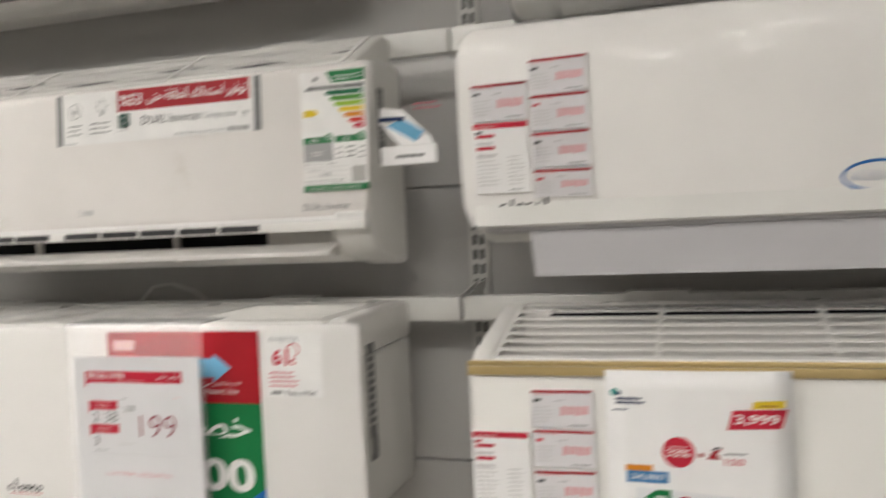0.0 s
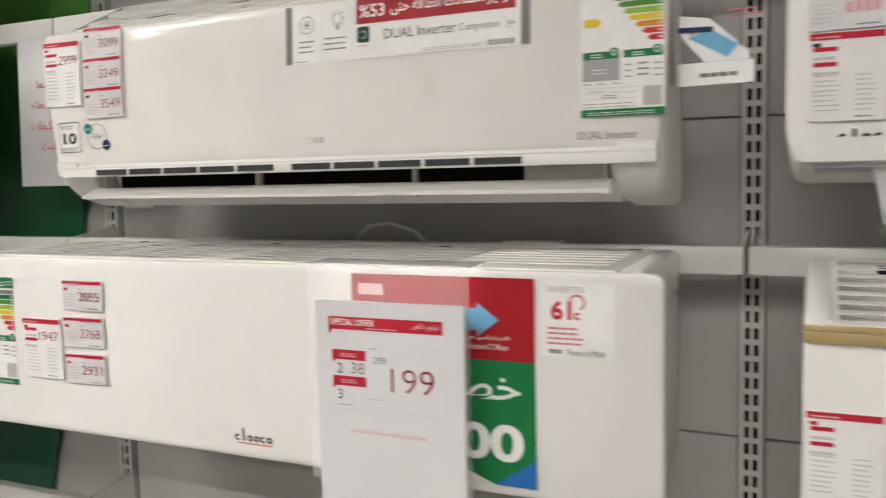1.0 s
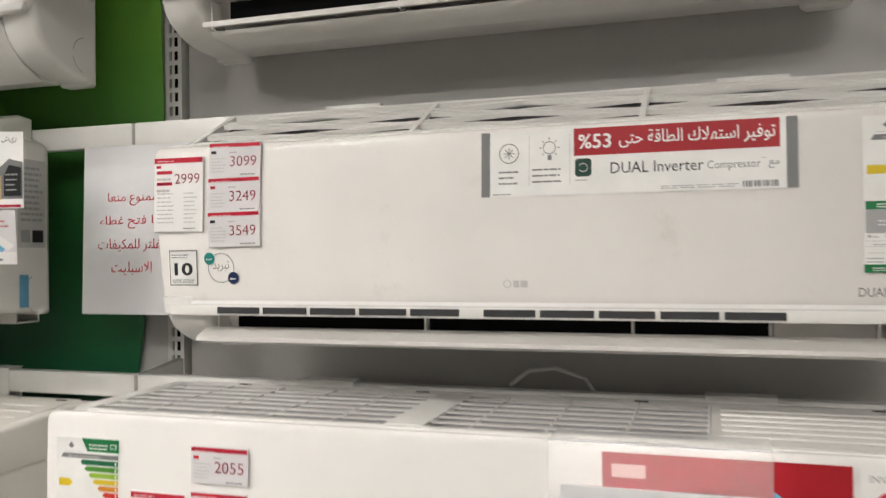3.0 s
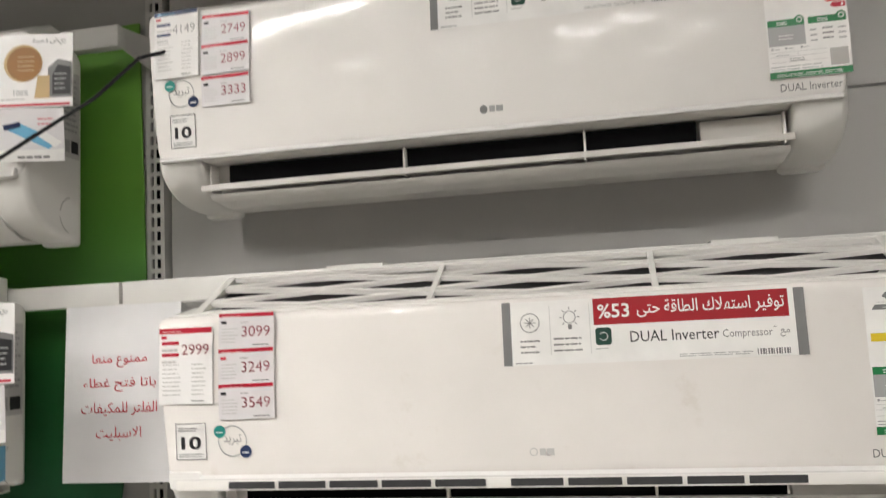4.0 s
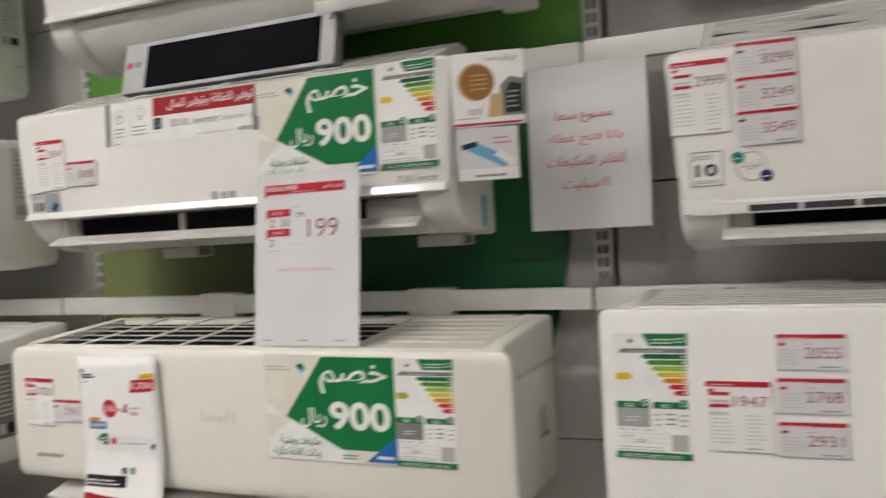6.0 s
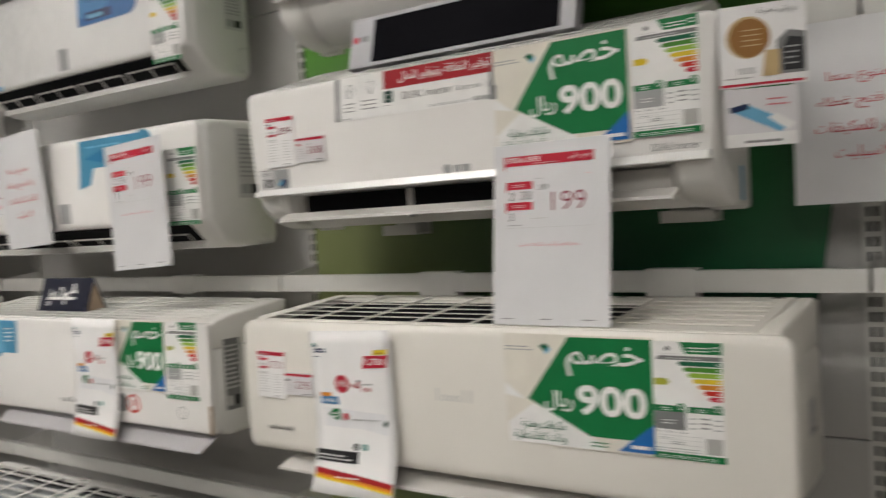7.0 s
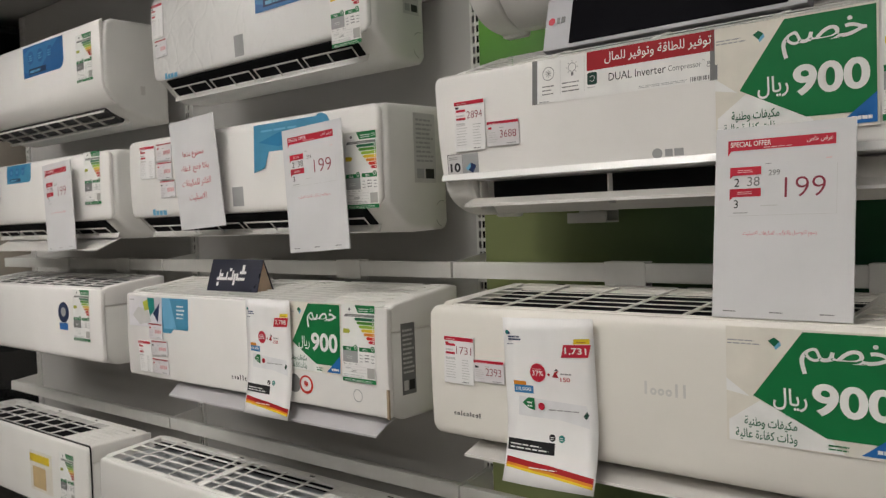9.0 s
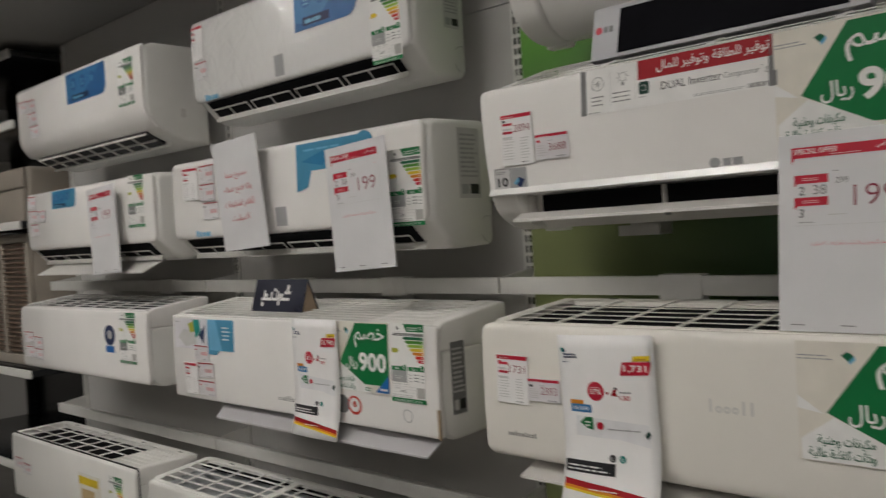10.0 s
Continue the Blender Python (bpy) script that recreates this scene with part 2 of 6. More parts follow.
def slab(left, right, z0, z1, front, thick, r=0.012, edge=0.006, nz=10):
    """A front panel: its sides given at foot and head, rounded corners and edges, following the curve front(z)."""
    bm = bmesh.new()
    zs = [z0 + r * (1 - math.cos(a * math.pi / 8)) for a in range(5)] + [z0 + r + (z1 - z0 - 2 * r) * i / nz for i in range(1, nz)] + [z1 - r * (1 - math.sin(a * math.pi / 8)) for a in range(5)]
    grid = []
    for z in zs:
        k = (z - z0) / (z1 - z0)
        xl, xr = left[0] + (left[1] - left[0]) * k, right[0] + (right[1] - right[0]) * k
        near = min(z - z0, z1 - z)
        cut = r - math.sqrt(max(0, r * r - (r - near) ** 2)) if near < r else 0
        drop = edge * max(0, 1 - near / edge) ** 2
        row = []
        for x, e in ((xl + cut, 1), (xl + cut + edge * 0.4, 0.36), (xl + cut + edge, 0), (xr - cut - edge, 0), (xr - cut - edge * 0.4, 0.36), (xr - cut, 1)):
            row.append((x, front(z) + max(drop, edge * e), z))
        grid.append(row)
    fv = [[bm.verts.new(p) for p in row] for row in grid]
    bv = [[bm.verts.new((p[0], front(p[2]) + thick, p[2])) for p in row] for row in grid]
    m, n = len(grid), 6
    for i in range(m - 1):
        for j in range(n - 1):
            bm.faces.new((fv[i][j], fv[i][j + 1], fv[i + 1][j + 1], fv[i + 1][j]))
            bm.faces.new((bv[i][j + 1], bv[i][j], bv[i + 1][j], bv[i + 1][j + 1]))
        bm.faces.new((fv[i + 1][0], bv[i + 1][0], bv[i][0], fv[i][0]))
        bm.faces.new((fv[i][-1], bv[i][-1], bv[i + 1][-1], fv[i + 1][-1]))
    for j in range(n - 1):
        bm.faces.new((fv[0][j + 1], fv[0][j], bv[0][j], bv[0][j + 1]))
        bm.faces.new((fv[-1][j], fv[-1][j + 1], bv[-1][j + 1], bv[-1][j]))
    return bm


def tube(points, r, sides=6):
    """A cable along a line of points."""
    bm = bmesh.new()
    rings = []
    pts = [Vector(p) for p in points]
    for i, p in enumerate(pts):
        d = (pts[min(i + 1, len(pts) - 1)] - pts[max(i - 1, 0)]).normalized()
        u = d.cross(Vector((0, 0, 1)))
        u = u.normalized() if u.length > 0.01 else Vector((1, 0, 0))
        w = d.cross(u)
        rings.append([bm.verts.new(p + r * (math.cos(a * 2 * math.pi / sides) * u + math.sin(a * 2 * math.pi / sides) * w)) for a in range(sides)])
    for a, b in zip(rings, rings[1:]):
        for i in range(sides):
            bm.faces.new((a[i], a[(i + 1) % sides], b[(i + 1) % sides], b[i]))
    bm.faces.new(rings[0][::-1])
    bm.faces.new(rings[-1])
    return bm


# ---- lettering ----
FORMS = {"ا": 0xFE8D, "أ": 0xFE83, "ب": 0xFE8F, "ة": 0xFE93, "ت": 0xFE95, "ح": 0xFEA1, "خ": 0xFEA5, "د": 0xFEA9, "ذ": 0xFEAB, "ر": 0xFEAD, "س": 0xFEB1,
         "ص": 0xFEB9, "ض": 0xFEBD, "ط": 0xFEC1, "ع": 0xFEC9, "غ": 0xFECD, "ف": 0xFED1, "ق": 0xFED5, "ك": 0xFED9, "ل": 0xFEDD, "م": 0xFEE1, "ن": 0xFEE5,
         "ه": 0xFEE9, "و": 0xFEED, "ى": 0xFEEF, "ي": 0xFEF1}
LAST = "اأةدذروىء"      # letters that do not join the next one


def arabic(text):
    """Arabic words in joined letter forms, laid out from left to right for the font."""
    out, i = [], 0
    t = text
    while i < len(t):
        c = t[i]
        if c not in FORMS:
            out.append(chr(0xFE80) if c == "ء" else c)
            i += 1
            continue
        prev = i > 0 and t[i - 1] in FORMS and t[i - 1] not in LAST
        if c == "ل" and i + 1 < len(t) and t[i + 1] == "ا":
            out.append(chr(0xFEFC if prev else 0xFEFB))
            i += 2
            continue
        nxt = c not in LAST and i + 1 < len(t) and t[i + 1] in FORMS
        out.append(chr(FORMS[c] + (3 if prev and nxt else 2 if nxt else 1 if prev else 0)))
        i += 1
    return "".join(reversed(out))


LETTERS = {}


def letters(body, bold=0.0):
    """Triangles of a line of text, one unit high, and its width."""
    key = (body, bold)
    if key not in LETTERS:
        cu = bpy.data.curves.new("lettering", "FONT")
        cu.body, cu.resolution_u, cu.offset = body, 5 if body.isdigit() else 2, bold
        ob = bpy.data.objects.new("lettering", cu)
        scene.collection.objects.link(ob)
        me = bpy.data.meshes.new_from_object(ob.evaluated_get(bpy.context.evaluated_depsgraph_get()))
        vs = [(v.co.x, v.co.y) for v in me.vertices]
        fs = [tuple(p.vertices) for p in me.polygons]
        bpy.data.objects.remove(ob)
        bpy.data.curves.remove(cu)
        bpy.data.meshes.remove(me)
        lo, hi = min(v[0] for v in vs), max(v[0] for v in vs)
        b, t = min(v[1] for v in vs), max(v[1] for v in vs)
        LETTERS[key] = ([((x - lo) / (t - b), (y - b) / (t - b)) for x, y in vs], fs, (hi - lo) / (t - b))
    return LETTERS[key]


class Sheet:
    """Print on a sheet: flat shapes of one ink each, laid on whatever surface place(u, v, lift) describes."""

    def __init__(self):
        self.items = []

    def put(self, name, key, vs, fs, layer):
        self.items.append((name, key, [(x, z, layer) for x, z in vs], fs))

    def poly(self, key, pts, layer=1, name="printed_shape"):
        self.put(name, key, pts, [tuple(range(len(pts)))], layer)

    def rect(self, key, x0, z0, x1, z1, layer=1, cuts=1, name="printed_bar"):
        vs, fs = [], []
        for i in range(cuts + 1):
            z = z0 + (z1 - z0) * i / cuts
            vs += [(x0, z), (x1, z)]
        for i in range(cuts):
            fs.append((2 * i, 2 * i + 1, 2 * i + 3, 2 * i + 2))
        self.put(name, key, vs, fs, layer)

    def disc(self, key, cx, cz, r, layer=1, n=20, rz=None):
        self.poly(key, [(cx + r * math.cos(2 * math.pi * i / n), cz + (rz or r) * math.sin(2 * math.pi * i / n)) for i in range(n)], layer, "printed_disc")

    def ring(self, key, cx, cz, r, w, layer=1, n=20, a0=0, a1=360):
        vs, fs = [], []
        for i in range(n + 1):
            a = radians(a0 + (a1 - a0) * i / n)
            vs += [(cx + r * math.cos(a), cz + r * math.sin(a)), (cx + (r - w) * math.cos(a), cz + (r - w) * math.sin(a))]
        for i in range(n):
            fs.append((2 * i, 2 * i + 2, 2 * i + 3, 2 * i + 1))
        self.put("printed_ring", key, vs, fs, layer)

    def text(self, key, body, x, z, h, layer=2, align="l", width=None, bold=0.0):
        pts, fs, w = letters(body, bold)
        k = (width / w) if width else h
        x0 = x - {"l": 0, "c": 0.5, "r": 1}[align] * w * k
        self.put("lettering", key, [(x0 + a * k, z + b * h) for a, b in pts], fs, layer)

    def bars(self, key, x0, z0, x1, z1, rows, layer=2, seed=1, ragged=0.3, fill=0.5):
        """Unreadable lines of small print."""
        rnd = random.Random(seed)
        step = (z1 - z0) / rows
        vs, fs = [], []
        for i in range(rows):
            x = x0
            end = x1 - (x1 - x0) * ragged * rnd.random()
            while x < end:
                w = min((x1 - x0) * (0.1 + 0.22 * rnd.random()), end - x)
                n = len(vs)
                a, b = z0 + step * i, z0 + step * (i + fill)
                vs += [(x, a), (x + w, a), (x + w, b), (x, b)]
                fs.append((n, n + 1, n + 2, n + 3))
                x += w + (x1 - x0) * 0.035
        self.put("small_print", key, vs, fs, layer)

    def lay(self, parent, place, lift=0.0004, fine=0):
        """Makes each printed shape a part under the parent."""
        for name, key, vs, fs in self.items:
            if fine and name != "lettering":
                layer = vs[0][2]
                bm = bmesh.new()
                q = [bm.verts.new((u, v, 0)) for u, v, _ in vs]
                for f in fs:
                    bm.faces.new([q[i] for i in f])
                bmesh.ops.triangulate(bm, faces=bm.faces)
                bmesh.ops.subdivide_edges(bm, edges=[e for e in bm.edges if e.calc_length() > 0.012], cuts=fine, use_grid_fill=True)
                bm.verts.index_update()
                vs, fs = [(v.co.x, v.co.y, layer) for v in bm.verts], [tuple(v.index for v in f.verts) for f in bm.faces]
                bm.free()
            me = bpy.data.meshes.new(name)
            me.from_pydata([place(u, v, 0.0003 + lift * layer) for u, v, layer in vs], [], fs)
            me.materials.append(ink(key))
            ob = new(name, me)
            ob.parent = parent
            if name == "small_print":
                ob["kind"] = "stuff"



# ---- the shop: shell ----
BAYS = [-5.0, -3.75, -2.5, -1.25, 0.0, 1.25, 2.5]
PANEL_Y = 0.03
lone("floor", cube(-9, 6, -7, 0.6, -0.1, 0), FLOOR, "polished beige stone shop floor", "floor", kind="structure")
lone("ceiling", cube(-9, 6, -7, -0.6, 3.3, 3.4), CEIL, "plain white painted shop ceiling", "ceiling", kind="structure")
lone("ceiling_bulkhead", cube(-9, 6, -0.6, 0.6, 2.312, 3.4), CEIL, "low painted grey bulkhead above the display wall", "ceiling", kind="structure")
lone("wall_north", cube(-9, 6, 0.6, 0.8, 0, 3.4), WALL, "plain grey painted shop wall", "wall", kind="structure")
lone("wall_south", cube(-9, 6, -7.2, -7, 0, 3.4), WALL, "plain grey painted shop wall", "wall", kind="structure")
lone("wall_west", cube(-9.2, -9, -7.2, 0.8, 0, 3.4), WALL, "plain grey painted shop wall", "wall", kind="structure")
lone("wall_east", cube(6, 6.2, -7.2, 0.8, 0, 3.4), WALL, "plain grey painted shop wall", "wall", kind="structure")


def ceiling_light(x, y):
    t = thing("ceiling_light", (x, y, 3.3), "lit white strip light in the shop ceiling", "ceiling light", "ceiling strip lights")
    part("frame", cube(-0.33, 0.33, -0.05, 0.05, -0.03, 0, bev=0.006), RAIL, t)
    for s in (-1, 1):
        part("skirt", cube(-0.32, 0.32, s * 0.044 - 0.003, s * 0.044 + 0.003, -0.045, -0.0305), RAIL, t)
    part("diffuser", cube(-0.3, 0.3, -0.03, 0.03, -0.034, -0.031), GLOW, t, "glowing frosted diffuser")
    return t


LIGHT = ceiling_light(-6.8, -3.2)
for lx, lys in ((-5.6, (-2.2,)), (-4.9, (-2.2,)), (-4.2, (-2.2,)), (-3.5, (-2.2,)), (-2.8, (-2.2, -4.05)), (-2.1, (-2.2,)), (-1.36, (-4.05, -5.3)), (0.07, (-4.05, -5.3)), (0.63, (-3.55,)), (1.5, (-4.05, -5.3)), (2.93, (-4.05,))):
    for ly in lys:
        copy_thing(LIGHT, pose(lx, ly, 3.3))


# ---- the display wall: uprights, panels, green sheets, rails ----
def upright(x):
    t = thing("shelving_upright", (x, PANEL_Y, 0), "pale painted steel upright with twin columns of slots", "upright", "slotted uprights", kind="structure")
    bm = bmesh.new()
    xs = [-0.017, -0.0095, -0.0028, 0.0028, 0.0095, 0.017]
    vs, fs = [], []
    rows = 92
    for k in range(rows):
        z0 = 0.004 + k * 0.025
        for a, b, skip in ((z0, z0 + 0.0085, False), (z0 + 0.0085, z0 + 0.025, True)):
            for j in range(5):
                if skip and j in (1, 3):
                    continue
                n = len(vs)
                vs += [(xs[j], -0.008, a), (xs[j + 1], -0.008, a), (xs[j + 1], -0.008, b), (xs[j], -0.008, b)]
                fs.append((n, n + 1, n + 2, n + 3))
    for sx in (-0.017, 0.017):
        n = len(vs)
        vs += [(sx, -0.008, 0), (sx, 0.025, 0), (sx, 0.025, 2.304), (sx, -0.008, 2.304)]
        fs.append((n, n + 1, n + 2, n + 3))
    bm.free()
    me = bpy.data.meshes.new("slotted_face")
    me.from_pydata(vs, [], fs)
    me.materials.append(RAIL)
    part("slotted_face", me, RAIL, t)
    # Solid block, coloured near black in place of shade inside the channel.
    part("channel", cube(-0.0165, 0.0165, 0.006, 0.024, 0, 2.304), DARK, t, "block behind the slots, coloured dark for the hollow's shade")
    return t


UP = upright(BAYS[0])
for x in BAYS[1:]:
    copy_thing(UP, pose(x - (0.008 if x == -1.25 else 0), PANEL_Y, 0))
wall = thing("wall_panelling", (0, PANEL_Y, 0), "pale grey painted steel back panels between slotted uprights", "wall panelling", kind="structure")
me = finish(cube(-0.6065, 0.6065, 0, 0.02, 0.0012, 0.4788, bev=0.0015, seg=1), "panel", PANEL)
cap = finish(cube(-0.6065, 0.6065, 0, 0.02, 0.0012, 0.388, bev=0.0015, seg=1), "panel", PANEL)
for x in BAYS[:-1]:
    for k in range(5):
        ob = part("panel", me if k < 4 else cap, PANEL, wall)
        ob.matrix_local = Matrix.Translation((x + 0.625, 0, 0.48 * k))


def green_panel(x0, top, foot, z0, z1, y=PANEL_Y - 0.014):
    """A thin graded sheet; its free edge runs from x = foot at the bottom to x = top at the top."""
    bm = bmesh.new()
    pts = [(x0, z0), (foot, z0), (top, z1), (x0, z1)]
    a = [bm.verts.new((x, y - 0.004, z)) for x, z in pts]
    b = [bm.verts.new((x, y, z)) for x, z in pts]
    bm.faces.new(a), bm.faces.new(b[::-1])
    for k in range(4):
        bm.faces.new((a[k], b[k], b[(k + 1) % 4], a[(k + 1) % 4]))
    lone("display_sheet", bm, GREEN_SHEET, "graded green display sheet on the back panels", "display sheet", "green display sheets", smooth=0)


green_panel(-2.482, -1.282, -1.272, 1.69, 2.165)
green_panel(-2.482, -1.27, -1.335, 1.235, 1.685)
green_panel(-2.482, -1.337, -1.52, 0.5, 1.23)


def rail(i, z):
    """One mounting rail across a bay, on an arm at each upright."""
    x0, x1 = BAYS[i] + 0.003, BAYS[i + 1] - 0.003
    t = thing("mounting_rail", ((x0 + x1) / 2, 0, z), "white painted steel mounting rail on slotted uprights", "mounting rail", "mounting rails")
    w = (x1 - x0) / 2
    part("bar", cube(-w, w, -0.100, -0.078, -0.019, 0.019, bev=0.002), RAIL, t)
    for s in (-1, 1):
        bm = bmesh.new()
        prof = [(-0.08, -0.019), (-0.08, 0.019), (0.036, 0.034), (0.036, -0.03)]
        a = [bm.verts.new((s * (w - 0.004), y, zz)) for y, zz in prof]
        b = [bm.verts.new((s * (w - 0.001), y, zz)) for y, zz in prof]
        bm.faces.new(a), bm.faces.new(b[::-1])
        for k in range(4):
            bm.faces.new((a[k], b[k], b[(k + 1) % 4], a[(k + 1) % 4]))
        part("arm", bm, RAIL, t)
    return t


LEVELS = {"a": 2.10, "b": 1.662, "c": 1.242, "d": 0.712}
for i in range(6):
    for lv, z in LEVELS.items():
        if not (lv in "ab" and i < 2 or lv == "a" and i == 3):
            rail(i, z)


def bracket(x, z, drop):
    """A steel strap hooked over a rail, on which a unit hangs."""
    bm = bmesh.new()
    box(bm, -0.045, 0.045, -0.1025, -0.1005, -0.026, 0.021, bev=0.0006, seg=1)
    box(bm, -0.045, 0.045, -0.1025, -0.07, 0.0205, 0.0225)
    box(bm, -0.045, 0.045, -0.076, -0.073, -drop, 0.0205)
    box(bm, -0.045, 0.045, -0.122, -0.073, -drop - 0.003, -drop)
    box(bm, -0.045, 0.045, -0.124, -0.122, -drop - 0.003, -drop + 0.018)
    box(bm, -0.004, 0.004, -0.1032, -0.1024, -0.012, -0.006)
    ob = lone("mounting_bracket", bm, RAIL, "white steel mounting bracket hooked over a rail", "bracket", "mounting brackets")
    ob.matrix_world = Matrix.Translation((x, 0, z))
    return ob


# ---- split units ----
def grille(t, x0, x1, y0, y1, z, rows, cols, bar=0.004, rib=0.006, tall=0.0014, slope=0.0, mat=SATIN, under=None, depth=0.02):
    """An open top: long slats and cross ribs over a recessed coil. y0 is the front edge; slope lifts the back edge."""
    ang = math.atan2(slope, y1 - y0)
    n = Matrix.Translation((0, y0, z)) @ Matrix.Rotation(ang, 4, "X")
    ln = math.hypot(y1 - y0, slope)
    w = x1 - x0
    me = finish(cube(-w / 2, w / 2, -bar / 2, bar / 2, -tall, 0, bev=0.0008, seg=1), "slat", mat)
    for i in range(rows + 1):
        ob = part("slat", me, mat, t)
        ob.matrix_local = n @ Matrix.Translation(((x0 + x1) / 2, ln * i / rows, 0))
    me = finish(cube(-rib / 2, rib / 2, 0, ln, -tall - 0.001, 0.0006, bev=0.0008, seg=1), "rib", mat)
    for i in range(cols + 1):
        ob = part("rib", me, mat, t)
        ob.matrix_local = n @ Matrix.Translation((x0 + w * i / cols, 0, 0))
    # Where under is dark, the colour supplies the shade between the slats.
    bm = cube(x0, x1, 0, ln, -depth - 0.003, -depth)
    ob = part("coil", bm, under or FINS, t, "coil sheet under the top openings, dark colours standing for shade")
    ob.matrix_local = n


def lattice(t, x0, x1, y0, y1, z, slope, rows=5, wave=0.36):
    """A top of zigzag slats that meet in long diamonds over a filter coloured dark for shade, with three cross ribs."""
    n = Matrix.Translation((0, y0, z)) @ Matrix.Rotation(math.atan2(slope, y1 - y0), 4, "X")
    ln = math.hypot(y1 - y0, slope)
    for i in range(rows + 1):
        bm = bmesh.new()
        mid, swing = ln * i / rows, ln / rows * 0.4
        k = int((x1 - x0) / wave * 2) + 1
        rings = []
        for j in range(k + 1):
            x = x0 + (x1 - x0) * j / k
            y = mid + (swing if (i + j) % 2 else -swing) if 0 < i < rows else mid
            y = min(max(y, 0.002), ln - 0.002)
            rings.append([bm.verts.new((x, y + a, b)) for a, b in ((-0.0045, -0.006), (-0.0036, 0), (0.0036, 0), (0.0045, -0.006))])
        for a, b in zip(rings, rings[1:]):
            for q in range(4):
                bm.faces.new((a[q], a[(q + 1) % 4], b[(q + 1) % 4], b[q]))
        bm.faces.new(rings[0][::-1]), bm.faces.new(rings[-1])
        part("slat", bm, SATIN, t, smooth=0).matrix_local = n
    me = finish(cube(-0.004, 0.004, 0, ln, -0.006, 0.0012, bev=0.0008, seg=1), "rib", SATIN)
    for f in (0.0, 0.36, 0.68, 1.0):
        part("rib", me, SATIN, t).matrix_local = n @ Matrix.Translation((x0 + (x1 - x0) * f, 0, 0))
    # Shade below the lattice is put into this sheet's colour.
    part("filter", cube(x0, x1, 0, ln, -0.017, -0.014), SHADE, t, "filter under the top lattice, coloured dark for shade").matrix_local = n


def fins(t, xs, y, z0, z1, deep=0.03, mat=SATIN):
    me = finish(cube(-0.0016, 0.0016, -deep, 0.012, 0, z1 - z0, bev=0.0008, seg=1), "fin", mat)
    for x in xs:
        ob = part("fin", me, mat, t)
        ob.matrix_local = Matrix.Translation((x, y, z0))


